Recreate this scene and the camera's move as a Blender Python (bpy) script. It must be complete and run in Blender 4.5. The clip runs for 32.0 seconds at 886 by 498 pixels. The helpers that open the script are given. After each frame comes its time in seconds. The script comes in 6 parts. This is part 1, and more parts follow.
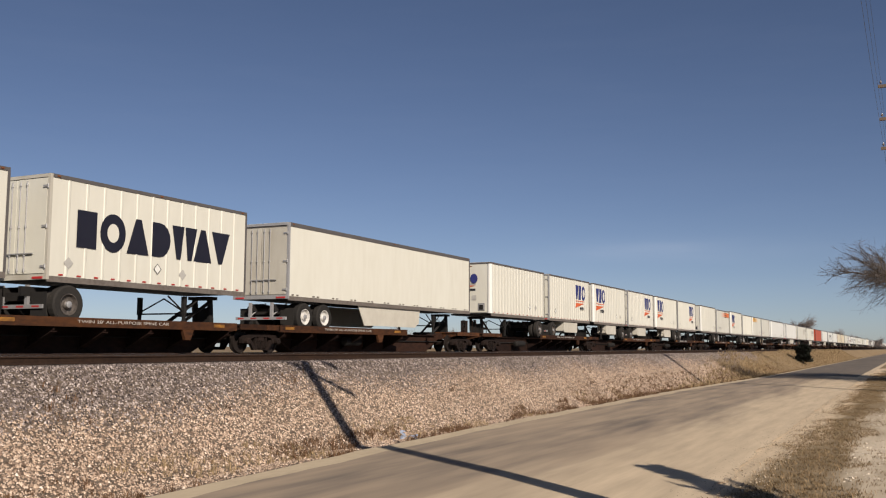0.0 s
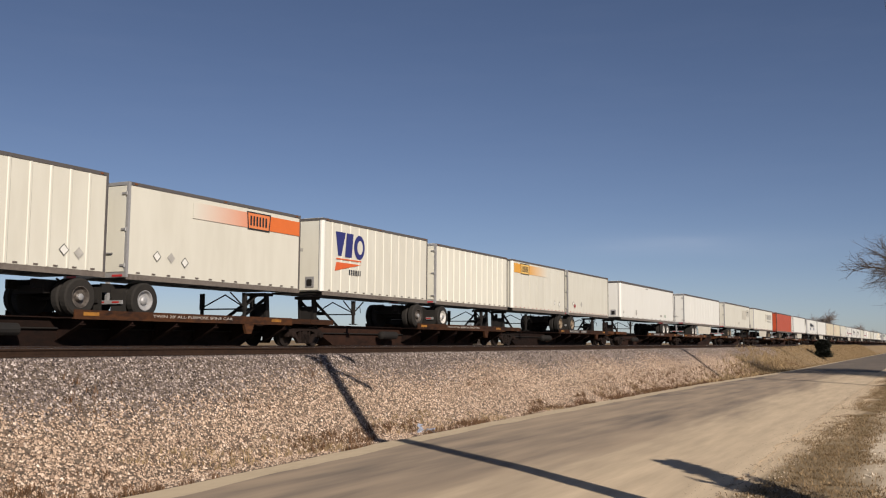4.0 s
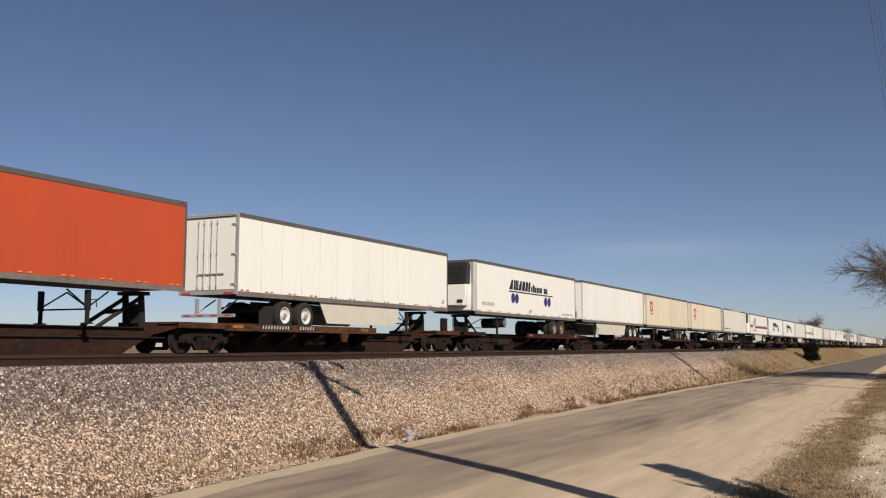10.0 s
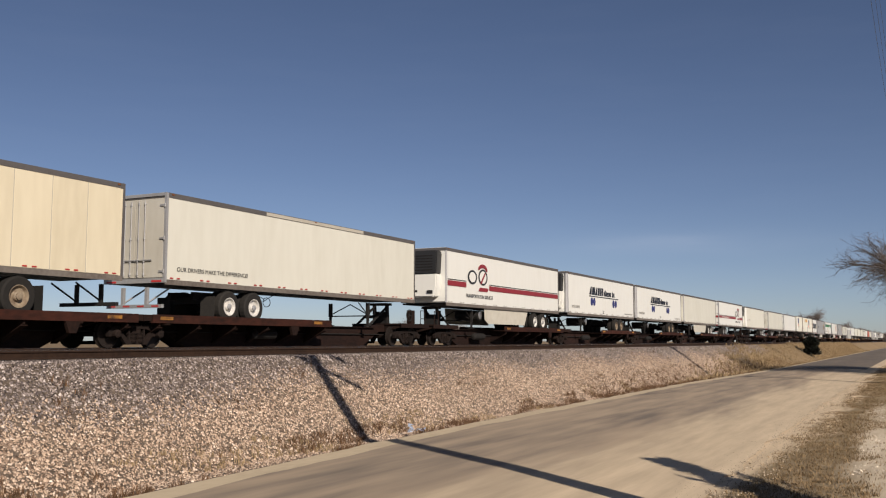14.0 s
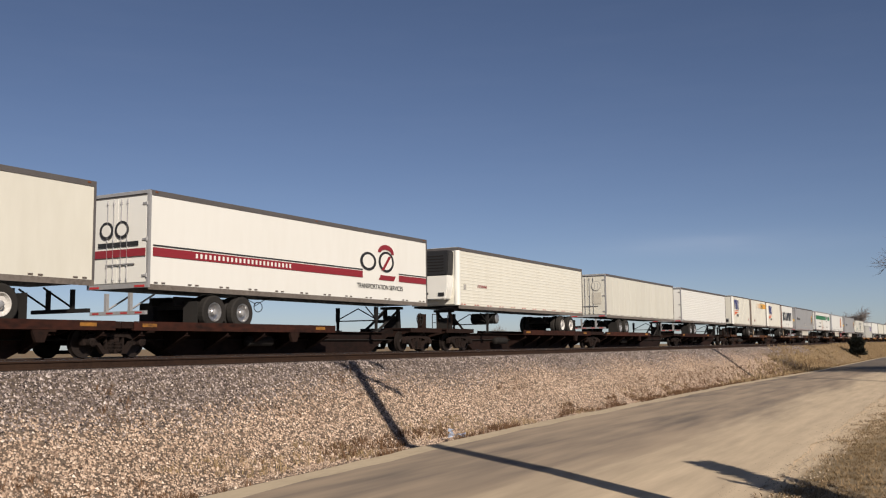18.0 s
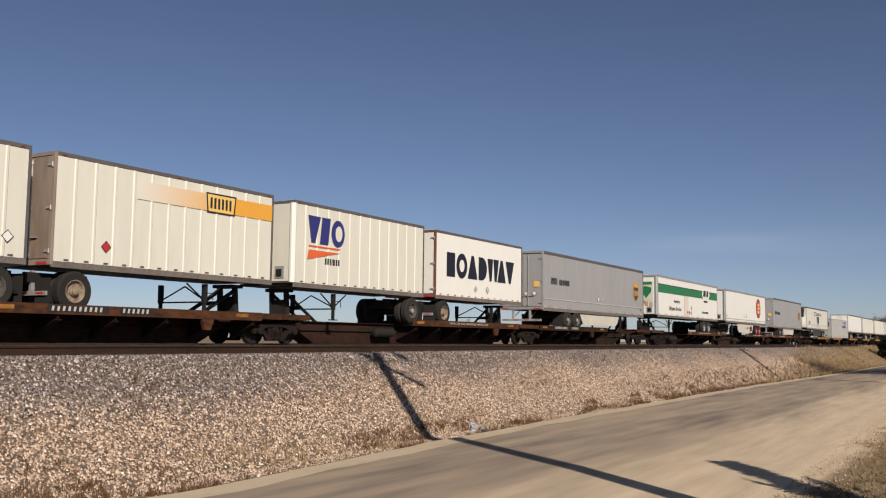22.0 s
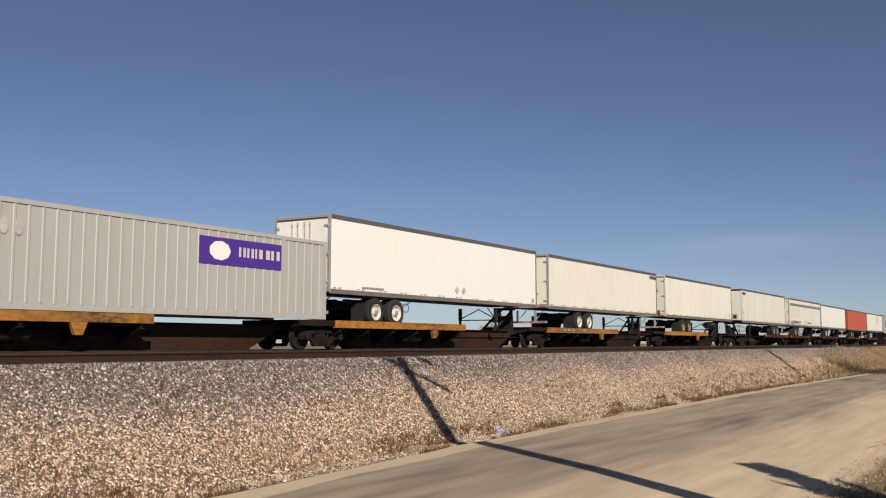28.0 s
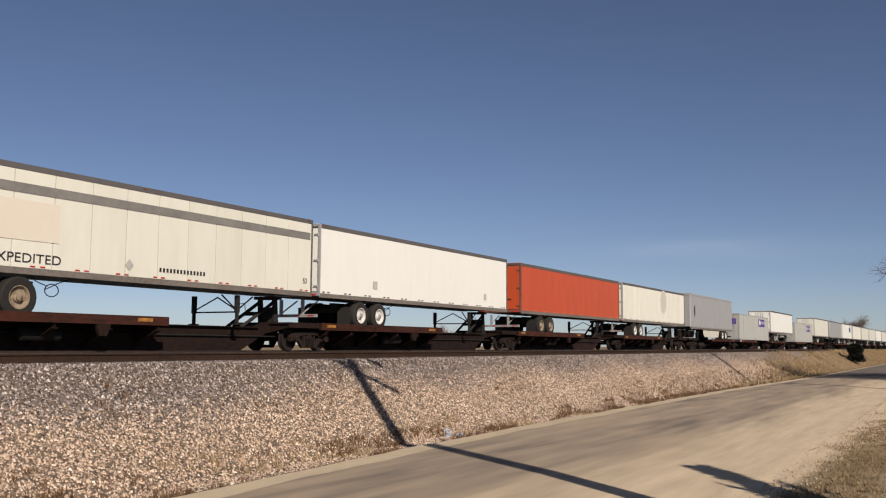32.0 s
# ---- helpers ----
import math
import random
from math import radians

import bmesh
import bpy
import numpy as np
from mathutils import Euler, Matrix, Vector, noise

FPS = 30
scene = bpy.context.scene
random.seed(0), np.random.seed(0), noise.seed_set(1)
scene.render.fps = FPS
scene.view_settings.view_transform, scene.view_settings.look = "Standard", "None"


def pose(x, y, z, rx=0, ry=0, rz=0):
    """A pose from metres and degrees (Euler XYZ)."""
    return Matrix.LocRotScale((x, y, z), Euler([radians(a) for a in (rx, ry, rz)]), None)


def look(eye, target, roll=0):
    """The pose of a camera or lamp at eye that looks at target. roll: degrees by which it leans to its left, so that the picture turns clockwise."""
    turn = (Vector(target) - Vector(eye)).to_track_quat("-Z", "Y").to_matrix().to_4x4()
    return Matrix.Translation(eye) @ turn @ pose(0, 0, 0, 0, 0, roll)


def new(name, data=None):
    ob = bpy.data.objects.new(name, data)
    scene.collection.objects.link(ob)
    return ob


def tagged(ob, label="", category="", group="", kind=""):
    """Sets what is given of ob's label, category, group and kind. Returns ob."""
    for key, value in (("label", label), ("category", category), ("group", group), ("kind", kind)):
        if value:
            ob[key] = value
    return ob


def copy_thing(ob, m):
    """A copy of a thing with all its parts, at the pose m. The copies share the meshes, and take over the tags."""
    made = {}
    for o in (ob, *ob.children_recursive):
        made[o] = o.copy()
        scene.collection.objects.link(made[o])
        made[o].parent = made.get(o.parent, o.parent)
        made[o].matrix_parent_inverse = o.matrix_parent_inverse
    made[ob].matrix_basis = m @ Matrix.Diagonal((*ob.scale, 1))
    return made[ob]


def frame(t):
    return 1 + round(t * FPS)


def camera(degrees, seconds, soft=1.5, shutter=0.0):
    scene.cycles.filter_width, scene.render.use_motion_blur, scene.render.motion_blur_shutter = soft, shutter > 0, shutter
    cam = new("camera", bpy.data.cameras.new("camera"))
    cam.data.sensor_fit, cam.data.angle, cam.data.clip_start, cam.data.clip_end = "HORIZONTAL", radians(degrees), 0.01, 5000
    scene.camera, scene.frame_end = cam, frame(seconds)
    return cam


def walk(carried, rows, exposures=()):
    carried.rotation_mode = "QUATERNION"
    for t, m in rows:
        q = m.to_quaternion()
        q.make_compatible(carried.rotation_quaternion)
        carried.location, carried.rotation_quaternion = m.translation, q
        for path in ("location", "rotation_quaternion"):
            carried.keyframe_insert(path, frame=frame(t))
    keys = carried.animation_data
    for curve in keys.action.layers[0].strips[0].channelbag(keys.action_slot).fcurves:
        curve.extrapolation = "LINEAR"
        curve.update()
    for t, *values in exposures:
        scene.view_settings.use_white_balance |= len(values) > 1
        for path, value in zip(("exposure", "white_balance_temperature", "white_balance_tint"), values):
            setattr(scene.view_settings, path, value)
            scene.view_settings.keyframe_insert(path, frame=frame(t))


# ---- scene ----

# One fixed standpoint beside a country road; the train runs along +Y on the far one of two tracks.
# z = 0 is the road surface, y runs along the track, x to the right.
EYE = (0.0, 0.0, 1.7)
FOV = 50.39
TURNS = [  # seconds, yaw, pitch, roll in degrees
    (0.0, 26.38, 5.94, -0.22),
    (0.5, 26.35, 5.83, 0.13),
    (1.0, 26.16, 5.82, 0.12),
    (1.5, 26.15, 5.85, -0.41),
    (2.0, 26.56, 5.89, -0.87),
    (2.5, 27.04, 5.70, -0.96),
    (3.0, 27.65, 5.66, 0.11),
    (3.5, 27.60, 5.53, -0.28),
    (5.5, 26.54, 6.50, -0.30),
    (6.0, 25.78, 6.80, -0.27),
    (6.5, 26.16, 6.47, 0.05),
    (7.0, 26.26, 6.34, -0.15),
    (7.5, 26.45, 6.33, 0.00),
    (8.0, 26.37, 6.21, 0.07),
    (8.5, 26.23, 6.01, -0.01),
    (9.0, 26.33, 5.83, 0.19),
    (9.5, 26.53, 5.83, 0.16),
    (10.0, 26.79, 5.91, -0.08),
    (10.5, 27.18, 6.12, 0.15),
    (11.0, 27.12, 6.36, 0.43),
    (11.5, 27.10, 6.44, 0.60),
    (12.0, 27.03, 6.30, 0.43),
    (12.5, 26.88, 6.18, -0.27),
    (13.0, 26.78, 6.14, -0.04),
    (13.5, 26.50, 5.95, -0.19),
    (14.0, 26.83, 5.55, -0.08),
    (14.5, 27.73, 5.43, 0.22),
    (16.5, 28.53, 5.53, -0.24),
    (17.0, 28.31, 5.61, -0.91),
    (17.5, 28.85, 5.62, 0.14),
    (18.0, 29.18, 5.85, 0.60),
    (18.5, 28.43, 5.97, 0.78),
    (19.0, 27.70, 5.96, 0.75),
    (19.5, 26.94, 5.88, 0.87),
    (20.0, 27.21, 5.18, 0.29),
    (20.5, 26.86, 3.34, -0.33),
    (21.0, 26.38, 3.56, -0.70),
    (21.5, 27.61, 4.28, -0.45),
    (22.0, 30.64, 5.45, -0.64),
    (22.5, 31.19, 6.39, 0.15),
    (23.0, 30.52, 6.71, 0.59),
    (23.5, 30.69, 6.57, 0.68),
    (24.0, 31.33, 6.11, 1.45),
    (24.5, 31.98, 5.18, 1.89),
    (25.0, 32.40, 5.95, 1.89),
    (25.5, 33.25, 6.37, 1.59),
    (26.0, 33.83, 6.00, 0.95),
    (26.5, 33.98, 5.66, 1.09),
    (28.5, 31.57, 5.80, -0.12),
    (29.0, 31.56, 6.00, 0.17),
    (29.5, 31.35, 6.08, -0.30),
    (30.0, 30.81, 5.92, -1.41),
    (30.5, 30.15, 5.73, -0.24),
    (31.0, 29.23, 5.66, 0.49),
    (31.5, 28.56, 5.85, 0.43),
    (32.0, 29.10, 5.83, -0.39),
]
cam = camera(FOV, 32.0, soft=1.15)
walk(cam, [(t, pose(*EYE, 90 + p, r, y)) for t, y, p, r in TURNS],
     [(t, e, 6380, 18.0) for t, e in ((0.0, 0.22), (6.0, 0.20), (9.0, 0.27), (10.0, 0.26), (11.0, 0.18), (12.0, 0.2), (20.0, 0.2), (21.0, 0.1), (22.0, 0.2), (23.0, 0.34),
                                     (24.0, 0.26), (25.0, 0.20), (26.0, 0.42), (28.0, 0.28), (29.0, 0.14), (30.0, 0.18), (32.0, 0.25))])

# ---- light ----
SUN_FROM = Vector((0.79, -0.613, math.tan(radians(30)))).normalized()
world = bpy.data.worlds.new("sky")
scene.world = world
world.use_nodes = True
wn = world.node_tree.nodes
sky = wn.new("ShaderNodeTexSky")
sky.sky_type = "NISHITA"
sky.sun_disc = False
sky.sun_elevation = radians(30)
sky.sun_rotation = math.atan2(SUN_FROM.x, SUN_FROM.y)
sky.altitude = 200
sky.air_density = 0.6
sky.dust_density = 0.4
sky.ozone_density = 0.9
wn["Background"].inputs["Strength"].default_value = 0.0545


def thin_cloud(source):
    """A faint streak of high cloud low over the horizon, laid over the sky's colour."""
    l = world.node_tree.links

    def calc(op, a, b):
        m = wn.new("ShaderNodeMath")
        m.operation = op
        for slot, v in zip(m.inputs, (a, b)):
            if isinstance(v, (int, float)):
                slot.default_value = v
            else:
                l.new(v, slot)
        return m.outputs[0]
    tc, sep = wn.new("ShaderNodeTexCoord"), wn.new("ShaderNodeSeparateXYZ")
    l.new(tc.outputs["Generated"], sep.inputs[0])
    x, y, z = sep.outputs
    ahead = calc("MAXIMUM", y, 0.05)
    u = calc("MULTIPLY", calc("SUBTRACT", calc("DIVIDE", x, ahead), -0.235), 9.0)
    v = calc("MULTIPLY", calc("ADD", calc("SUBTRACT", calc("DIVIDE", z, ahead), 0.104), calc("MULTIPLY", u, 0.0035)), 85.0)
    wisp = calc("POWER", 2.718, calc("MULTIPLY", calc("ADD", calc("MULTIPLY", u, u), calc("MULTIPLY", v, v)), -1.0))
    stretch, rag = wn.new("ShaderNodeVectorMath"), wn.new("ShaderNodeTexNoise")
    stretch.operation = "MULTIPLY"
    stretch.inputs[1].default_value = (9, 9, 60)
    l.new(tc.outputs["Generated"], stretch.inputs[0])
    l.new(stretch.outputs[0], rag.inputs["Vector"])
    rag.inputs["Scale"].default_value = 1.0
    rag.inputs["Detail"].default_value = 5
    veil = calc("MULTIPLY", calc("SUBTRACT", rag.outputs["Fac"], 0.45), 0.03)
    amount = calc("ADD", calc("MULTIPLY", calc("MULTIPLY", wisp, rag.outputs["Fac"]), 0.22), calc("MAXIMUM", veil, 0.0))
    mixer = wn.new("ShaderNodeMix")
    mixer.data_type = "RGBA"
    l.new(amount, mixer.inputs["Factor"])
    l.new(source, mixer.inputs["A"])
    mixer.inputs["B"].default_value = (9.0, 10.0, 11.0, 1)
    l.new(mixer.outputs["Result"], wn["Background"].inputs["Color"])


thin_cloud(sky.outputs["Color"])
sun_data = bpy.data.lights.new("sun", "SUN")
sun_data.energy = 5.0
sun_data.angle = radians(0.53)
sun_data.color = (1.0, 0.92, 0.76)
sun = new("sun", sun_data)
sun.matrix_world = look(SUN_FROM * 100, (0, 0, 0))

# ---- material tools ----
MATS = {}


def surface(name, base, second=None, rough=0.6, metal=0.0, grain=20.0, patch=0.8, mix=0.5, bump=0.15,
            stretch=(1, 1, 1), jitter=0.0, island=False, spec=0.5):
    """A procedural surface: two colours mixed by noise at two scales, with fine relief."""
    if name in MATS:
        return MATS[name]
    m = bpy.data.materials.new(name)
    m.use_nodes = True
    nt = m.node_tree
    n, l = nt.nodes, nt.links
    b = n["Principled BSDF"]
    second = second or tuple(c * 0.72 for c in base)
    tc = n.new("ShaderNodeTexCoord")
    info = n.new("ShaderNodeObjectInfo")
    mul = n.new("ShaderNodeVectorMath")
    mul.operation = "MULTIPLY"
    mul.inputs[1].default_value = stretch
    l.new(tc.outputs["Object"], mul.inputs[0])
    add = n.new("ShaderNodeVectorMath")
    add.operation = "ADD"
    off = n.new("ShaderNodeVectorMath")
    off.operation = "SCALE"
    off.inputs[0].default_value = (17.0, 31.0, 13.0)
    l.new(info.outputs["Random"], off.inputs["Scale"])
    l.new(mul.outputs[0], add.inputs[0])
    l.new(off.outputs[0], add.inputs[1])
    big = n.new("ShaderNodeTexNoise")
    big.inputs["Scale"].default_value = patch
    big.inputs["Detail"].default_value = 5
    big.inputs["Roughness"].default_value = 0.6
    fine = n.new("ShaderNodeTexNoise")
    fine.inputs["Scale"].default_value = grain
    fine.inputs["Detail"].default_value = 4
    l.new(add.outputs[0], big.inputs["Vector"])
    l.new(add.outputs[0], fine.inputs["Vector"])
    amount = n.new("ShaderNodeMath")
    amount.operation = "MULTIPLY"
    l.new(big.outputs["Fac"], amount.inputs[0])
    l.new(fine.outputs["Fac"], amount.inputs[1])
    ramp = n.new("ShaderNodeMapRange")
    ramp.inputs["From Min"].default_value = 0.14
    ramp.inputs["From Max"].default_value = 0.42
    ramp.inputs["To Max"].default_value = mix
    l.new(amount.outputs[0], ramp.inputs["Value"])
    blend = n.new("ShaderNodeMix")
    blend.data_type = "RGBA"
    blend.inputs["A"].default_value = (*base, 1)
    blend.inputs["B"].default_value = (*second, 1)
    l.new(ramp.outputs["Result"], blend.inputs["Factor"])
    colour = blend.outputs["Result"]
    if jitter:
        hsv = n.new("ShaderNodeHueSaturation")
        val = n.new("ShaderNodeMapRange")
        val.inputs["To Min"].default_value = 1 - jitter
        val.inputs["To Max"].default_value = 1 + jitter
        if island:
            geo = n.new("ShaderNodeNewGeometry")
            l.new(geo.outputs["Random Per Island"], val.inputs["Value"])
        else:
            l.new(info.outputs["Random"], val.inputs["Value"])
        l.new(val.outputs["Result"], hsv.inputs["Value"])
        l.new(colour, hsv.inputs["Color"])
        colour = hsv.outputs["Color"]
    l.new(colour, b.inputs["Base Color"])
    rr = n.new("ShaderNodeMapRange")
    rr.inputs["To Min"].default_value = max(0.05, rough - 0.1)
    rr.inputs["To Max"].default_value = min(1.0, rough + 0.12)
    l.new(fine.outputs["Fac"], rr.inputs["Value"])
    l.new(rr.outputs["Result"], b.inputs["Roughness"])
    b.inputs["Metallic"].default_value = metal
    b.inputs["Specular IOR Level"].default_value = spec
    if bump:
        bp = n.new("ShaderNodeBump")
        bp.inputs["Strength"].default_value = bump
        bp.inputs["Distance"].default_value = 0.02
        l.new(fine.outputs["Fac"], bp.inputs["Height"])
        l.new(bp.outputs["Normal"], b.inputs["Normal"])
    MATS[name] = m
    return m


def trailer_paint(name, base, dirt, amount=0.35):
    return surface(name, base, dirt, rough=0.42, grain=3.2, patch=0.6, mix=amount, bump=0.04,
                   stretch=(1.0, 1.0, 0.22), jitter=0.025)


WHITE = trailer_paint("white_trailer_paint", (0.574, 0.562, 0.484), (0.410, 0.389, 0.316), 0.3)
BRIGHT = trailer_paint("clean_white_trailer_paint", (0.655, 0.653, 0.605), (0.55, 0.54, 0.48), 0.25)
CREAM = trailer_paint("cream_trailer_paint", (0.62, 0.555, 0.405), (0.42, 0.355, 0.235), 0.4)
IVORY = trailer_paint("dirty_ivory_trailer_paint", (0.631, 0.619, 0.533), (0.492, 0.467, 0.373), 0.35)
GREY = trailer_paint("grey_trailer_paint", (0.272, 0.271, 0.268), (0.215, 0.21, 0.202))
ORANGE = trailer_paint("faded_orange_trailer_paint", (0.42, 0.062, 0.018), (0.26, 0.045, 0.018), 0.3)
BOXGREY = trailer_paint("grey_container_paint", (0.328, 0.328, 0.303), (0.246, 0.238, 0.205))
STEEL = surface("dull_aluminium", (0.344, 0.344, 0.344), (0.205, 0.197, 0.189), rough=0.5, metal=0.35, grain=14, jitter=0.08)
DARKRAIL = surface("dark_grimy_top_rail", (0.095, 0.088, 0.085), (0.055, 0.047, 0.043), rough=0.6, metal=0.1, grain=14)
LOWRAIL = surface("grimy_bottom_rail", (0.164, 0.143, 0.123), (0.0820, 0.0656, 0.0533), rough=0.6, metal=0.1, grain=10, mix=0.8)
SEAM = surface("brown_panel_seam", (0.40, 0.372, 0.31), (0.27, 0.24, 0.19), rough=0.7, grain=12, bump=0)
UNDER = surface("black_underframe_steel", (0.010, 0.0095, 0.009), (0.022, 0.017, 0.013), rough=0.8, grain=18, jitter=0.15, spec=0.3)
TYRE = surface("dusty_black_rubber", (0.0131, 0.0123, 0.0115), (0.0369, 0.0312, 0.0246), rough=0.9, grain=24, jitter=0.2, spec=0.3)
RIMWHITE = surface("scuffed_white_rim", (0.558, 0.549, 0.517), (0.246, 0.205, 0.164), rough=0.45, grain=16)
RIMSTEEL = surface("bare_alloy_rim", (0.451, 0.451, 0.451), (0.246, 0.238, 0.230), rough=0.3, metal=0.8, grain=16)
RIMDARK = surface("dark_steel_rim", (0.055, 0.046, 0.04), (0.16, 0.14, 0.12), rough=0.5, metal=0.3, grain=12, patch=4, mix=0.9)
GRIMYDOOR = trailer_paint("grimy_brown_door_paint", (0.25, 0.20, 0.16), (0.13, 0.09, 0.06), 0.8)
RUSTFRAME = surface("rust_brown_door_frame", (0.16, 0.065, 0.04), (0.06, 0.03, 0.02), rough=0.7, grain=12, mix=0.9)
DULLDOOR = trailer_paint("dull_grey_white_door_paint", (0.44, 0.42, 0.36), (0.30, 0.27, 0.21), 0.6)
RIMRED = surface("red_rim_paint", (0.451, 0.0246, 0.0246), (0.246, 0.0246, 0.0246), rough=0.45, grain=16)
RIMRUST = surface("rust_stained_rim", (0.246, 0.197, 0.135), (0.0820, 0.0451, 0.0246), rough=0.7, grain=9, patch=3, mix=0.9)
SKIRT = surface("pale_grey_side_skirt", (0.50, 0.475, 0.40), (0.38, 0.35, 0.285), rough=0.5, grain=2.5, patch=0.8, mix=0.6, bump=0.02)
TARP = surface("black_side_skirt", (0.0246, 0.0246, 0.0246), (0.0410, 0.0410, 0.0410), rough=0.6, grain=8, bump=0.05)
# Rust brown, taken near black to hold the shade below the beams.
SHADERUST = surface("shade_dark_rust_car_paint", (0.018, 0.0075, 0.0045), (0.005, 0.003, 0.0025), rough=0.85, grain=10, patch=1.2, mix=0.9, bump=0.25, jitter=0.18, spec=0.2)
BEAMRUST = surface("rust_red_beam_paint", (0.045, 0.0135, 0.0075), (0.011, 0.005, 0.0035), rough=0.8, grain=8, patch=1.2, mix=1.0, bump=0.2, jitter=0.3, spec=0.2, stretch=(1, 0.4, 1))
# Both sill paints are rusty brown, darkened for the shade under the deck.
SILLRUST = surface("shade_dark_brown_sill_paint", (0.021, 0.009, 0.006), (0.007, 0.004, 0.003), rough=0.8, grain=8, patch=0.9, mix=1.0, bump=0.2, jitter=0.4, spec=0.2, stretch=(1, 0.4, 1))
SILLYELLOW = surface("shade_dark_rust_sill_paint", (0.024, 0.010, 0.0055), (0.007, 0.004, 0.003), rough=0.8, grain=8, patch=0.9, mix=1.0, bump=0.2, jitter=0.5, spec=0.2, stretch=(1, 0.4, 1))
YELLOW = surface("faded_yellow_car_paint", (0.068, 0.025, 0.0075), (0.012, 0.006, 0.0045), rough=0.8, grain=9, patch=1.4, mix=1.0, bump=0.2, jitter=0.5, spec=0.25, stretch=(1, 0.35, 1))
FRESHYEL = surface("yellow_car_paint", (0.33, 0.145, 0.018), (0.045, 0.019, 0.009), rough=0.65, grain=9, patch=1.0, mix=1.0, bump=0.12, jitter=0.15, stretch=(1, 0.4, 1))
# Rusty steel whose colour also carries the shade cast by the end platforms.
TRUCKSTEEL = surface("shade_dark_rusty_steel", (0.016, 0.0085, 0.006), (0.006, 0.004, 0.003), rough=0.9, grain=16, mix=0.9, bump=0.3, jitter=0.2, spec=0.25)
WHEELSTEEL = surface("worn_wheel_steel", (0.020, 0.014, 0.011), (0.009, 0.006, 0.005), rough=0.6, metal=0.3, grain=20)
RAILSIDE = surface("rusty_rail", (0.0328, 0.0172, 0.0098), (0.0148, 0.0082, 0.0057), rough=0.85, grain=12, mix=0.9, bump=0.2, spec=0.2)
RAILTOP = surface("polished_rail_head", (0.508, 0.492, 0.476), (0.328, 0.312, 0.295), rough=0.22, metal=1.0, grain=20, bump=0.02)
NAVY = surface("blue_black_vinyl", (0.0082, 0.0082, 0.0164), (0.0148, 0.0148, 0.0246), rough=0.45, grain=8, bump=0)
BLUE = surface("royal_blue_vinyl", (0.022, 0.027, 0.135), (0.030, 0.034, 0.13), rough=0.45, grain=8, bump=0)
SIGNAL = surface("orange_red_vinyl", (0.590, 0.107, 0.0246), (0.492, 0.0984, 0.0328), rough=0.45, grain=8, bump=0)
FADEORANGE = surface("faded_orange_vinyl", (0.607, 0.164, 0.0492), (0.590, 0.271, 0.123), rough=0.5, grain=5, bump=0)
AMBER = surface("dull_amber_lens", (0.180, 0.0574, 0.0164), (0.0984, 0.0410, 0.0164), rough=0.3, grain=8, bump=0)
FADEYEL = surface("faded_yellow_vinyl", (0.656, 0.410, 0.0984), (0.640, 0.459, 0.205), rough=0.5, grain=5, bump=0)
RED = surface("red_vinyl", (0.410, 0.0246, 0.0246), (0.344, 0.0328, 0.0328), rough=0.4, grain=8, bump=0)
MAROON = surface("maroon_vinyl", (0.221, 0.0164, 0.0246), (0.197, 0.0246, 0.0246), rough=0.45, grain=8, bump=0)
GREEN = surface("green_vinyl", (0.012, 0.145, 0.048), (0.018, 0.125, 0.048), rough=0.45, grain=8, bump=0)
PURPLE = surface("purple_vinyl", (0.0574, 0.0205, 0.213), (0.0574, 0.0246, 0.180), rough=0.45, grain=8, bump=0)
BLACK = surface("black_vinyl", (0.0164, 0.0164, 0.0172), (0.0246, 0.0246, 0.0246), rough=0.45, grain=8, bump=0)
GHOST = surface("faded_grey_vinyl", (0.426, 0.402, 0.336), (0.525, 0.492, 0.410), rough=0.5, grain=5, mix=0.9, bump=0)
GHOSTDARK = surface("worn_grey_vinyl", (0.295, 0.287, 0.262), (0.451, 0.435, 0.394), rough=0.5, grain=5, mix=0.9, bump=0)
BANDGREY = surface("dull_dark_grey_vinyl", (0.135, 0.13, 0.118), (0.20, 0.19, 0.17), rough=0.5, grain=5, mix=0.8, bump=0)
NOTICE = surface("pale_green_white_vinyl", (0.50, 0.51, 0.42), (0.42, 0.43, 0.35), rough=0.5, grain=5, bump=0)
PINK = surface("faded_pink_vinyl", (0.55, 0.495, 0.405), (0.57, 0.53, 0.44), rough=0.5, grain=5, bump=0)
GOLD = surface("gold_vinyl", (0.508, 0.271, 0.0410), (0.410, 0.205, 0.0410), rough=0.35, grain=8, bump=0)
BROWN = surface("brown_vinyl", (0.0615, 0.0262, 0.0115), (0.0738, 0.0328, 0.0164), rough=0.35, grain=8, bump=0)
LETTERWHITE = surface("white_stencil_paint", (0.42, 0.40, 0.36), (0.25, 0.21, 0.17), rough=0.6, grain=12, bump=0)
TAPE = surface("red_reflective_tape", (0.369, 0.0246, 0.0205), (0.246, 0.0246, 0.0205), rough=0.3, grain=8, bump=0)
TAPEWHITE = surface("white_reflective_tape", (0.615, 0.615, 0.615), (0.492, 0.492, 0.492), rough=0.3, grain=8, bump=0)
TAPEDARK = surface("grimy_reflective_tape", (0.0820, 0.0656, 0.0574), (0.164, 0.123, 0.0984), rough=0.5, grain=8, bump=0)


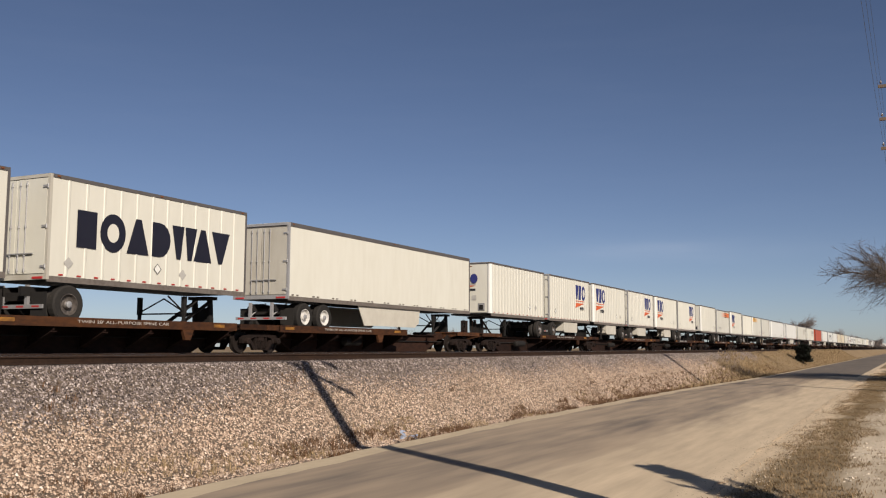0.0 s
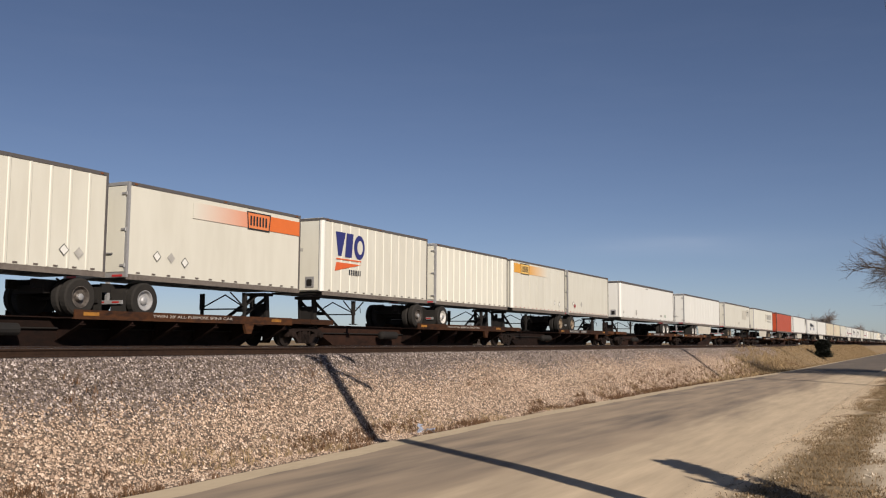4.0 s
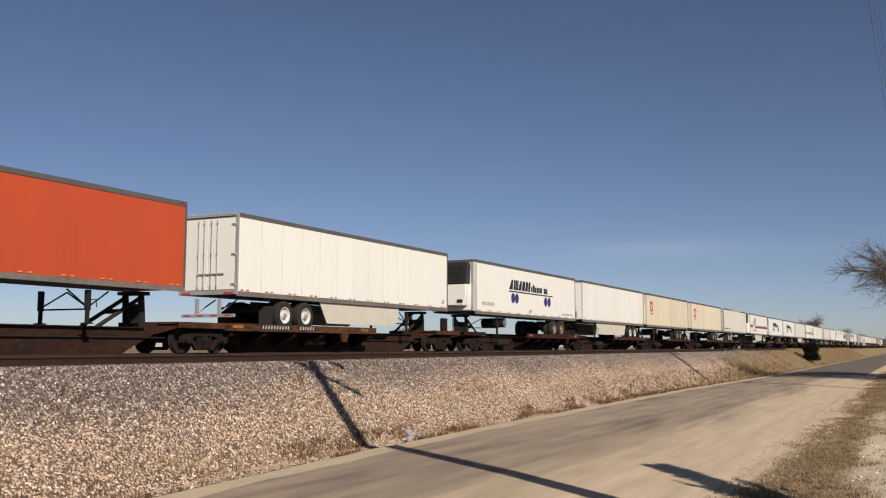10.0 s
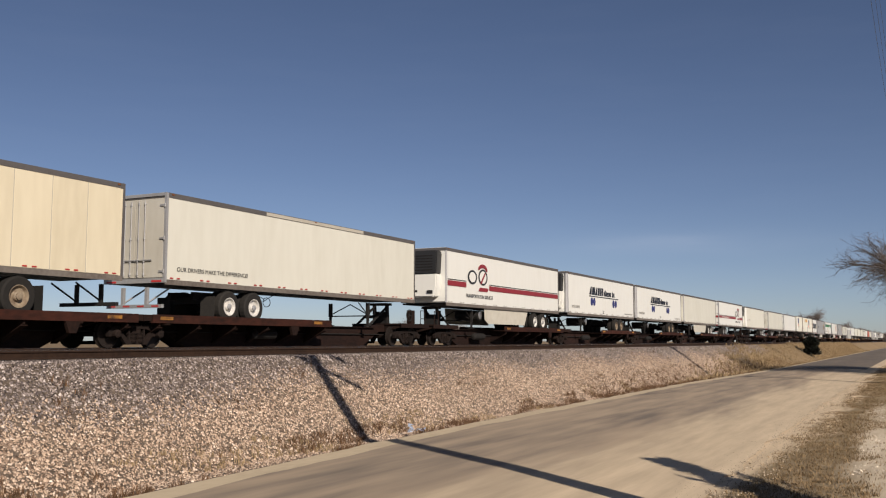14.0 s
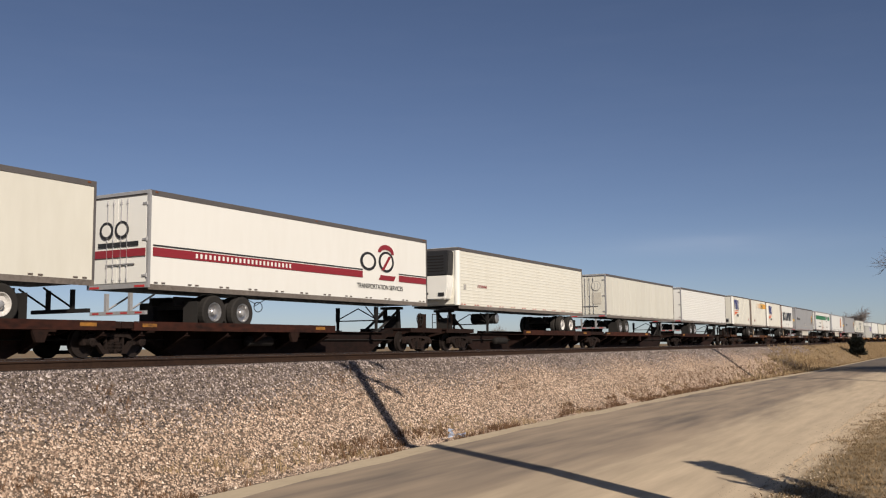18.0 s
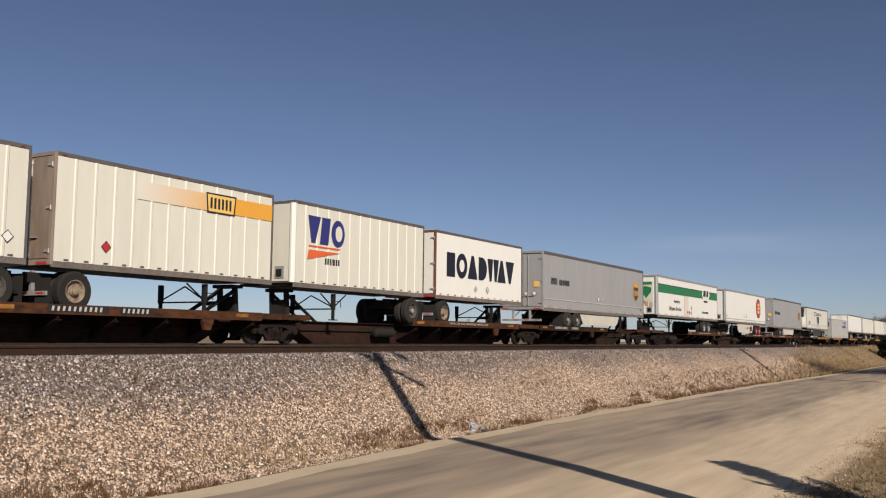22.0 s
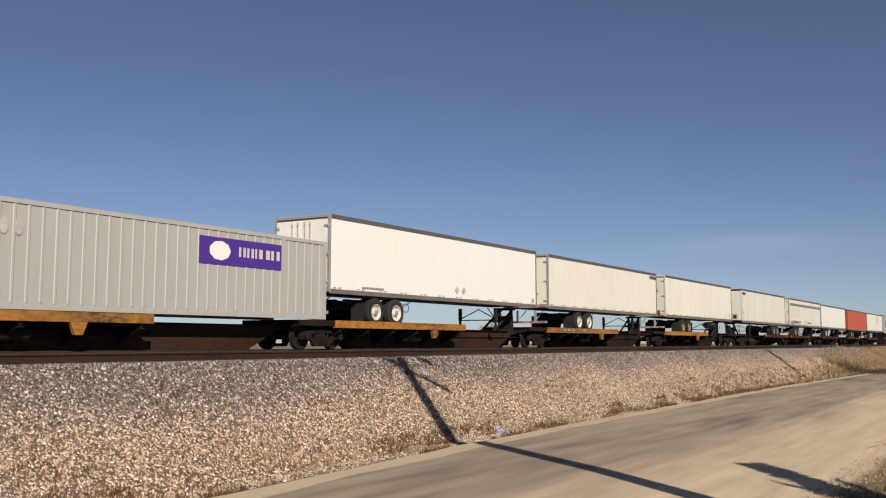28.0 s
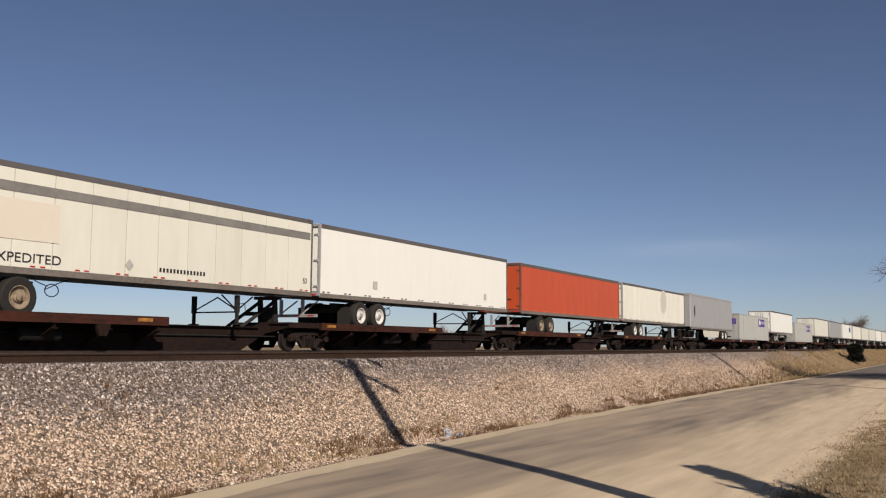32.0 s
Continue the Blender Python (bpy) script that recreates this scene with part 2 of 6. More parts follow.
def stones(name, stops):
    """Broken stone: each piece takes its own tone from a ramp, with fine grain over it."""
    m = surface(name, (1, 1, 1), (0.68, 0.66, 0.64), rough=0.9, grain=40, patch=0.35, mix=1.0, bump=0.3, spec=0.2)
    n, l = m.node_tree.nodes, m.node_tree.links
    b = n["Principled BSDF"]
    grain = b.inputs["Base Color"].links[0].from_socket
    geo, ramp, mul = n.new("ShaderNodeNewGeometry"), n.new("ShaderNodeValToRGB"), n.new("ShaderNodeMix")
    els = ramp.color_ramp.elements
    while len(els) < len(stops):
        els.new(0.5)
    for e, (p, c) in zip(els, stops):
        e.position, e.color = p, (*c, 1)
    mul.data_type, mul.blend_type = "RGBA", "MULTIPLY"
    mul.inputs["Factor"].default_value = 1.0
    l.new(geo.outputs["Random Per Island"], ramp.inputs[0])
    l.new(ramp.outputs["Color"], mul.inputs["A"])
    l.new(grain, mul.inputs["B"])
    l.new(mul.outputs["Result"], b.inputs["Base Color"])
    return m


BALLAST = stones("limestone_ballast", ((0.0, (0.101, 0.069, 0.049)), (0.14, (0.216, 0.150, 0.108)), (0.34, (0.412, 0.296, 0.211)), (0.65, (0.560, 0.418, 0.302)), (0.9, (0.723, 0.564, 0.427)), (1.0, (0.844, 0.710, 0.585))))
BALLASTGREY = stones("grey_ballast", ((0.0, (0.036, 0.030, 0.028)), (0.2, (0.088, 0.071, 0.066)), (0.45, (0.206, 0.167, 0.151)), (0.7, (0.310, 0.258, 0.231)), (0.9, (0.484, 0.410, 0.365)), (1.0, (0.649, 0.572, 0.520))))
BANK = surface("gravelly_bank_soil", (0.21, 0.162, 0.12), (0.045, 0.034, 0.026), rough=0.95, grain=75, patch=9.0, mix=1.0, bump=1.0, spec=0.2)
FIELD = surface("dry_winter_field", (0.24, 0.172, 0.096), (0.15, 0.105, 0.058), rough=0.95, grain=3, patch=0.08, mix=0.9, bump=0.6, spec=0.2)
VERGE = surface("thin_verge_turf", (0.20, 0.15, 0.084), (0.28, 0.216, 0.133), rough=0.95, grain=26, patch=0.7, mix=0.9, bump=1.0, spec=0.2)
ROAD = surface("worn_chip_seal_road", (0.36, 0.28, 0.195), (0.155, 0.128, 0.102), rough=0.9, grain=2.2, patch=0.5, mix=1.0, bump=0.12, stretch=(1.1, 0.14, 1.0), spec=0.25)
# Far asphalt; its dark tone includes shadow lying across the road there.
ASPHALT = surface("patched_asphalt_with_shade", (0.105, 0.090, 0.074), (0.19, 0.155, 0.118), rough=0.85, grain=6, patch=0.4, mix=0.9, bump=0.1, stretch=(1.0, 0.2, 1.0), spec=0.25)


def sandy_margin(m, x0, x1, tint):
    """Blends drifted sand over a road surface towards one side, with a ragged edge."""
    nt = m.node_tree
    n, l = nt.nodes, nt.links
    b = n["Principled BSDF"]
    under = b.inputs["Base Color"].links[0].from_socket
    tc, sep = n.new("ShaderNodeTexCoord"), n.new("ShaderNodeSeparateXYZ")
    l.new(tc.outputs["Object"], sep.inputs[0])
    rag = n.new("ShaderNodeTexNoise")
    rag.inputs["Scale"].default_value = 0.9
    rag.inputs["Detail"].default_value = 6
    st = n.new("ShaderNodeVectorMath")
    st.operation = "MULTIPLY"
    st.inputs[1].default_value = (1.6, 0.16, 1)
    l.new(tc.outputs["Object"], st.inputs[0])
    l.new(st.outputs[0], rag.inputs["Vector"])
    push = n.new("ShaderNodeMath")
    push.operation = "MULTIPLY_ADD"
    push.inputs[1].default_value = 3.0
    l.new(rag.outputs["Fac"], push.inputs[0])
    l.new(sep.outputs["X"], push.inputs[2])
    ramp = n.new("ShaderNodeMapRange")
    ramp.interpolation_type = "SMOOTHSTEP"
    ramp.inputs["From Min"].default_value = x0 + 1.5
    ramp.inputs["From Max"].default_value = x1 + 1.5
    ramp.inputs["To Max"].default_value = 0.95
    l.new(push.outputs[0], ramp.inputs["Value"])
    mixer = n.new("ShaderNodeMix")
    mixer.data_type = "RGBA"
    speck = n.new("ShaderNodeTexNoise")
    speck.inputs["Scale"].default_value = 2.2
    speck.inputs["Detail"].default_value = 9
    speck.inputs["Roughness"].default_value = 0.6
    l.new(st.outputs[0], speck.inputs["Vector"])
    shade = n.new("ShaderNodeMapRange")
    shade.inputs["From Min"].default_value = 0.35
    shade.inputs["From Max"].default_value = 0.68
    l.new(speck.outputs["Fac"], shade.inputs["Value"])
    sand = n.new("ShaderNodeMix")
    sand.data_type = "RGBA"
    sand.inputs["A"].default_value = (*(c * 0.8 for c in tint), 1)
    sand.inputs["B"].default_value = (*(c * 1.06 for c in tint), 1)
    l.new(shade.outputs["Result"], sand.inputs["Factor"])
    l.new(sand.outputs["Result"], mixer.inputs["B"])
    l.new(ramp.outputs["Result"], mixer.inputs["Factor"])
    l.new(under, mixer.inputs["A"])
    l.new(mixer.outputs["Result"], b.inputs["Base Color"])


sandy_margin(ROAD, -5.2, -3.6, (0.57, 0.455, 0.31))
sandy_margin(VERGE, -1.3, -0.3, (0.64, 0.54, 0.40))
sandy_margin(VERGE, -1.55, -2.1, (0.66, 0.52, 0.35))
SHOULDER = surface("pale_gritty_road_edge", (0.492, 0.402, 0.275), (0.377, 0.303, 0.205), rough=0.95, grain=12, patch=1.0, mix=0.8, bump=0.3, stretch=(1, 0.4, 1), spec=0.2)
DRYGRASS = surface("dry_straw_grass", (0.31, 0.225, 0.125), (0.19, 0.13, 0.07), rough=0.9, grain=6, patch=0.8, bump=0, jitter=0.4, island=True, spec=0.2)
TURF = surface("brown_winter_turf", (0.226, 0.158, 0.086), (0.132, 0.092, 0.049), rough=0.9, grain=6, patch=0.8, bump=0, jitter=0.4, island=True, spec=0.2)
GRIT = surface("tan_road_grit", (0.40, 0.325, 0.235), (0.28, 0.22, 0.16), rough=0.9, grain=30, patch=0.5, bump=0.3, jitter=0.35, island=True, spec=0.2)
CHIPS = surface("pale_loose_gravel", (0.60, 0.52, 0.41), (0.44, 0.37, 0.28), rough=0.9, grain=30, patch=0.5, bump=0.3, jitter=0.3, island=True, spec=0.2)
WEED = surface("brown_dead_weed", (0.139, 0.0779, 0.0410), (0.0820, 0.0492, 0.0287), rough=0.9, grain=6, patch=0.8, bump=0, jitter=0.4, island=True, spec=0.2)
BARK = surface("grey_brown_bark", (0.0820, 0.0656, 0.0533), (0.0410, 0.0328, 0.0271), rough=0.95, grain=14, patch=2, bump=0.6)
TWIG = surface("grey_twigs", (0.105, 0.085, 0.070), (0.070, 0.056, 0.047), rough=0.95, grain=14, patch=2, bump=0)
CEDAR = surface("dark_evergreen_needles", (0.0131, 0.0164, 0.0082), (0.0082, 0.0098, 0.0057), rough=0.9, grain=10, patch=2, bump=0, jitter=0.4, island=True)
# Twig colour lightened and greyed to paint in distance haze.
HAZETWIG = surface("hazed_grey_twigs", (0.17, 0.142, 0.125), (0.12, 0.10, 0.088), rough=0.95, grain=14, patch=2, bump=0)
PALEFIELD = surface("pale_bare_ground", (0.66, 0.62, 0.55), (0.50, 0.45, 0.37), rough=0.95, grain=2, patch=0.05, mix=0.7, bump=0.2, spec=0.2)
POLEWOOD = surface("weathered_pole_wood", (0.131, 0.0943, 0.0656), (0.0738, 0.0533, 0.0410), rough=0.9, grain=20, patch=1, stretch=(1, 1, 0.2), bump=0.4)
GLASSY = surface("dull_brown_insulator", (0.131, 0.107, 0.0984), (0.0820, 0.0656, 0.0574), rough=0.3, grain=10, bump=0)
WIRE = surface("weathered_conductor", (0.0820, 0.0820, 0.0861), (0.0574, 0.0574, 0.0574), rough=0.5, metal=0.5, grain=10, bump=0)
TIEWOOD = surface("creosoted_tie", (0.0492, 0.0369, 0.0287), (0.0246, 0.0197, 0.0164), rough=0.95, grain=14, patch=2, bump=0.4)

# ---- mesh tools ----
SHARED = {}


def box(bm, x0, x1, y0, y1, z0, z1):
    v = [bm.verts.new((x, y, z)) for z in (z0, z1) for y in (y0, y1) for x in (x0, x1)]
    for f in ((0, 2, 3, 1), (4, 5, 7, 6), (0, 1, 5, 4), (2, 6, 7, 3), (0, 4, 6, 2), (1, 3, 7, 5)):
        bm.faces.new([v[i] for i in f])


def prism(bm, pts, a0, a1, axis="x"):
    """Extrudes a 2D outline. axis x: points are (y, z); axis y: (x, z); axis z: (x, y)."""
    def at(p, a):
        return {"x": (a, p[0], p[1]), "y": (p[0], a, p[1]), "z": (p[0], p[1], a)}[axis]
    lo = [bm.verts.new(at(p, a0)) for p in pts]
    hi = [bm.verts.new(at(p, a1)) for p in pts]
    k = len(pts)
    bm.faces.new(lo[::-1])
    bm.faces.new(hi)
    for i in range(k):
        bm.faces.new((lo[i], lo[(i + 1) % k], hi[(i + 1) % k], hi[i]))


def rod(bm, a, b, r, sides=6, r2=None):
    a, b = Vector(a), Vector(b)
    q = (b - a).to_track_quat("Z", "Y")
    r2 = r if r2 is None else r2
    ring = [(q @ Vector((math.cos(i * math.tau / sides), math.sin(i * math.tau / sides), 0))) for i in range(sides)]
    lo = [bm.verts.new(a + c * r) for c in ring]
    hi = [bm.verts.new(b + c * r2) for c in ring]
    for i in range(sides):
        bm.faces.new((lo[i], lo[(i + 1) % sides], hi[(i + 1) % sides], hi[i]))
    if sides > 3:
        bm.faces.new(lo[::-1])
        bm.faces.new(hi)


def lathe(bm, profile, sides=20, axis="x"):
    """Turns (offset along the axis, radius) points round the axis."""
    rings = []
    for d, r in profile:
        ring = []
        for i in range(sides):
            c, s = math.cos(i * math.tau / sides) * r, math.sin(i * math.tau / sides) * r
            ring.append(bm.verts.new({"x": (d, c, s), "y": (c, d, s), "z": (c, s, d)}[axis]))
        rings.append(ring)
    for p, q in zip(rings, rings[1:]):
        for i in range(sides):
            bm.faces.new((p[i], p[(i + 1) % sides], q[(i + 1) % sides], q[i]))
    bm.faces.new(rings[0][::-1])
    bm.faces.new(rings[-1])


def bevel(bm, width=0.015, segments=1):
    bmesh.ops.bevel(bm, geom=list(bm.edges), offset=width, segments=segments, affect="EDGES", clamp_overlap=True)


def shape(key, material, build, *args, smooth=False):
    """One mesh for each key and material, built once and shared."""
    full = (key, material.name, args)
    if full not in SHARED:
        bm = bmesh.new()
        build(bm, *args)
        bmesh.ops.recalc_face_normals(bm, faces=bm.faces)
        me = bpy.data.meshes.new(key)
        bm.to_mesh(me)
        bm.free()
        me.materials.append(material)
        if smooth:
            me.polygons.foreach_set("use_smooth", [True] * len(me.polygons))
        SHARED[full] = me
    return SHARED[full]


def part(name, me, parent, label="", at=(0, 0, 0), turn=0.0):
    ob = new(name, me)
    ob.parent = parent
    ob.location = at
    if turn:
        ob.rotation_euler = (0, 0, turn)
    if label:
        ob["label"] = label
    return ob


def thing(name, at, label, category, group="", kind=""):
    ob = new(name)
    ob.location = at
    ob.empty_display_size = 0.3
    return tagged(ob, label, category, group, kind)


def mesh_object(name, verts, faces, material, smooth=False):
    me = bpy.data.meshes.new(name)
    me.from_pydata(verts, [], faces)
    me.materials.append(material)
    if smooth:
        me.polygons.foreach_set("use_smooth", [True] * len(me.polygons))
    return new(name, me)

# ---- the ground, the road and the two tracks ----
RAIL = 1.465         # height of the rail heads over the road
FAR_TRACK, NEAR_TRACK = -22.07, -17.8
rng = np.random.default_rng(7)


def road_left(y):
    """The left edge of the road wanders a little along its way."""
    return float(np.interp(y, (-60, 8, 13.6, 20.5, 39, 62, 200, 900), (-7.7, -7.82, -8.22, -8.48, -8.65, -8.1, -8.3, -8.6)))


def road_right(y):
    return float(np.interp(y, (-60, 11, 16.4, 54, 200, 900), (-2.2, -2.29, -2.45, -2.72, -2.8, -2.8)))


def ground_height(x, y):
    """Verge, road bed, shallow ditch, ballast bank, track bed, field."""
    k = road_left(y)
    fade = float(np.interp(y, (60, 150, 400), (1.0, 0.9, 0.8)))
    pts = ((-2500, -1.0), (-60, 0.1), (-28, 0.25), (-25.8, 1.25), (-16.4, 1.27), (-12.15, 1.37), (-11.85, 1.35), (k - 1.0, -0.13),
           (k - 0.45, -0.12), (k - 0.02, -0.012), (road_right(y), -0.02), (road_right(y) + 0.16, -0.006), (road_right(y) + 0.5, 0.0), (2.0, 0.02), (9, 0.1), (2500, 0.0))
    z = float(np.interp(x, [p[0] for p in pts], [p[1] for p in pts]))
    if -25.8 < x < road_right(y) + 0.1 or abs(x) > 60:
        return z
    calm = min(1.0, max(0.0, (x - road_right(y) - 0.15) / 1.2)) if x > -5 else 1.0
    return z + calm * (0.035 * noise.noise((x * 0.9, y * 0.6, 0)) + 0.02 * noise.noise((x * 3.1, y * 2.7, 5)))


def ground_sheet():
    ys = [-2500, -900, -300, -120, -60, -30, -15] + list(np.arange(-8, 60, 0.6)) + list(np.arange(60, 130, 3)) + [140, 160, 190, 230, 300, 420, 600, 900, 1400, 2500]
    us = list(np.linspace(0, 1, 7))
    rows, verts, faces = [], [], []
    for y in ys:
        k, r = road_left(y), road_right(y)
        xs = [-2500, -600, -150, -60, -40, -28, -26.5, -25.8, -23, -19, -16.4, -13.2, -12.15, -11.85]
        xs += [-11.85 + (k - 1.0 + 11.85) * u for u in us[1:]] + [k - 0.7, k - 0.45, k - 0.2, k - 0.02, -6, r, r + 0.25, r + 0.6, r + 0.9, r + 1.2, r + 1.5, r + 1.8, r + 2.4, r + 3.2, 1.6, 3, 5, 9, 15, 40, 150, 600, 2500]
        rows.append(len(xs))
        verts += [(x, y, ground_height(x, y)) for x in xs]
    w = rows[0]
    slots = []
    for j in range(len(ys) - 1):
        for i in range(w - 1):
            faces.append((j * w + i, j * w + i + 1, (j + 1) * w + i + 1, (j + 1) * w + i))
            x, y = verts[j * w + i][0], ys[j]
            slots.append(3 if -599 < x < -39 and -20 < y < 500 else 1 if (-25.9 < x < -7.6 and y < 58 + 6 * math.sin(x * 2.3)) or (-25.9 < x < -12.0) else 2 if -5 < x < 8.9 and y < 90 else 0)
    g = mesh_object("ground", verts, faces, FIELD, smooth=True)
    g.data.materials.append(BANK)
    g.data.materials.append(VERGE)
    g.data.materials.append(PALEFIELD)
    g.data.polygons.foreach_set("material_index", slots)
    return tagged(g, "dry winter field with a gravel railway bank", "ground", kind="structure")


ground_sheet()


def road_strip(name, inner, outer, z, material, label, start=-60):
    verts, faces = [], []
    ys = [y for y in [*np.arange(-60, 4, 2.0)] + list(np.arange(4, 80, 0.4)) + list(np.arange(80, 300, 12)) + [350, 450, 600, 900] if y >= start]
    for y in ys:
        a, b = inner(y), outer(y)
        c = (a + b) / 2
        verts += [(a, y, z), (c, y, z + 0.035 * (abs(b - a) > 2)), (b, y, z)]
    for j in range(len(ys) - 1):
        for i in (0, 1):
            faces.append((j * 3 + i, j * 3 + i + 1, j * 3 + i + 4, j * 3 + i + 3))
    return tagged(mesh_object(name, verts, faces, material, smooth=True), label, "road", kind="structure")


road_strip("road", lambda y: road_left(y) + 0.45 + 0.16 * noise.noise((2, y * 0.55, 7)) + 0.06 * noise.noise((6, y * 1.2, 7)), lambda y: road_right(y) + 0.1 + 0.12 * noise.noise((0, y * 0.8, 3)) + 0.10 * noise.noise((4, y * 2.3, 3)), 0.0, ROAD, "worn tan-grey chip-seal country road")
road_strip("road_edge", lambda y: road_left(y) + 0.10 * noise.noise((9, y * 0.7, 1)) + 0.05 * noise.noise((3, y * 1.2, 1)), lambda y: road_left(y) + 0.75, -0.004, SHOULDER, "pale gritty edge of the road by the ditch")
road_strip("road", lambda y: road_left(y) + 0.3, lambda y: road_right(y) - 0.3, 0.012, ASPHALT, "resurfaced asphalt further along the road, with shadow in its dark colour", 62)


def scatter(name, pts, sizes, material, label, category, flat=0.7):
    """Many small rough stones in one mesh."""
    n = len(pts)
    base = np.array([(math.cos(i * math.tau / 5), math.sin(i * math.tau / 5), -0.35) for i in range(5)] + [(0, 0, 1)], float)
    tri = np.array([(i, (i + 1) % 5, 5) for i in range(5)])
    v = base[None] * (0.55 + 0.75 * rng.random((n, 6, 1))) * sizes[:, None, None] * np.array([1, 1, flat])
    v += 0.35 * sizes[:, None, None] * (rng.random((n, 6, 3)) - 0.5)
    a, b = rng.random(n) * math.tau, (rng.random(n) - 0.5) * 1.2
    ca, sa, cb, sb = np.cos(a)[:, None], np.sin(a)[:, None], np.cos(b)[:, None], np.sin(b)[:, None]
    x, z = v[:, :, 0] * cb + v[:, :, 2] * sb, v[:, :, 2] * cb - v[:, :, 0] * sb
    x, y = x * ca - v[:, :, 1] * sa, x * sa + v[:, :, 1] * ca
    v = np.stack([x, y, z], 2) + pts[:, None]
    f = (tri[None] + 6 * np.arange(n)[:, None, None]).reshape(-1)
    me = bpy.data.meshes.new(name)
    me.vertices.add(n * 6)
    me.vertices.foreach_set("co", v.reshape(-1))
    me.loops.add(len(f))
    me.loops.foreach_set("vertex_index", f.astype(np.int32))
    me.polygons.add(len(f) // 3)
    me.polygons.foreach_set("loop_start", np.arange(0, len(f), 3, dtype=np.int32))
    me.update(calc_edges=True)
    me.materials.append(material)
    return tagged(new(name, me), label, category, kind="stuff")


def bank_points(count, y0, y1, low, high, power=1.6):
    """Points on the ballast bank, thicker where the bank is near."""
    y = y0 + (y1 - y0) * rng.random(count) ** power
    k = np.array([road_left(q) for q in y])
    u = low + (high - low) * rng.random(count)
    x = (k - 0.5) + (-12.7 - (k - 0.5)) * u
    foot, crest = k - 1.0, -11.85
    z = np.where(x > crest, -0.13 + (foot - x) / (foot - crest) * 1.48, 1.355)
    z = np.maximum(z, -0.13)
    return np.stack([x, y, z], 1), u


GREY_FROM = ((5, 10, 18, 40), (0.45, 0.5, 0.58, 0.6))    # how far up the bank the grey stone begins


def ballast():
    p, u = bank_points(205000, 3, 60, 0.0, 0.9, 1.35)
    keep = u + 0.22 * (rng.random(len(u)) - 0.5) + 0.05 * np.sin(p[:, 1] * 0.7) < np.interp(p[:, 1], *GREY_FROM)
    scatter("ballast", p[keep], 0.0132 + 0.018 * rng.random(keep.sum()) ** 2, BALLAST, "tan limestone ballast on the railway bank", "gravel", 0.95)
    q, w = bank_points(165000, 3, 80, 0.35, 1.0, 1.35)
    keep = w + 0.22 * (rng.random(len(w)) - 0.5) + 0.05 * np.sin(q[:, 1] * 0.7) > np.interp(q[:, 1], *GREY_FROM)
    scatter("ballast", q[keep], 0.0132 + 0.020 * rng.random(keep.sum()) ** 2, BALLASTGREY, "warm grey ballast below the rails", "gravel", 0.95)


ballast()


def rail_profile(bm, y0, y1):
    half = ((0.0, 0.18), (0.030, 0.178), (0.037, 0.168), (0.037, 0.142), (0.010, 0.130), (0.009, 0.040), (0.07, 0.018), (0.076, 0.0))
    pts = [(x, z - 0.18) for x, z in half] + [(-x, z - 0.18) for x, z in half[::-1]][:-1]
    pts = [p for i, p in enumerate(pts) if i == 0 or p != pts[i - 1]]
    prism(bm, pts, y0, y1, "y")


def track(x, label):
    t = thing("railway_track", (x, 0, RAIL), label, "railway track", "railway tracks", "structure")
    for side in (-0.7175, 0.7175):
        r = part("rail", shape("rail", RAILSIDE, rail_profile, -200.0, 1600.0), t, "rusty steel rail", (side, 0, 0))
        part("rail_head", shape("rail_head", RAILTOP, box, -0.028, 0.028, -200.0, 1600.0, 0.0, 0.004), r, "polished running surface")
    tie = shape("tie", TIEWOOD, box, -1.3, 1.3, -0.115, 0.115, -0.36, -0.185)
    for i in range(64):
        part("tie", tie, t, at=(0, -6 + i * 0.53, 0))
    return t


track(NEAR_TRACK, "empty railway track on wooden ties in ballast")
track(FAR_TRACK, "railway track under the moving train")

# ---- grass, weeds, trees, poles ----


def blades(name, roots, heights, material, label, category, spread=0.5, per=5, width=0.006, loose=0.24):
    """Tufts of thin bent blades in one mesh."""
    verts, faces = [], []
    for (x, y, z), h in zip(roots, heights):
        for _ in range(per):
            a = rng.random() * math.tau
            lean = h * spread * (0.3 + rng.random())
            bx, by = x + loose * 2 * h * (rng.random() - 0.5), y + loose * 2 * h * (rng.random() - 0.5)
            dx, dy = math.cos(a), math.sin(a)
            hh = h * (0.6 + 0.6 * rng.random())
            i = len(verts)
            verts += [(bx - dy * width, by + dx * width, z - 0.02), (bx + dy * width, by - dx * width, z - 0.02),
                      (bx + dx * lean * 0.4 - dy * width * 0.7, by + dy * lean * 0.4 + dx * width * 0.7, z + hh * 0.6),
                      (bx + dx * lean * 0.4 + dy * width * 0.7, by + dy * lean * 0.4 - dx * width * 0.7, z + hh * 0.6),
                      (bx + dx * lean, by + dy * lean, z + hh)]
            faces += [(i, i + 1, i + 3, i + 2), (i + 2, i + 3, i + 4)]
    return tagged(mesh_object(name, verts, faces, material), label, category, kind="stuff")


def strewn(n, xlo, xhi, y0, y1, power=1.5):
    out = []
    for _ in range(n):
        y = y0 + (y1 - y0) * rng.random() ** power
        lo, hi = xlo(y), xhi(y)
        x = lo + (hi - lo) * rng.random()
        out.append((x, y, ground_height(x, y)))
    return out


def clumped(points, scale, cut, seed=0.0):
    return [p for p in points if noise.noise((p[0] * scale, p[1] * scale * 0.6, seed)) > cut]


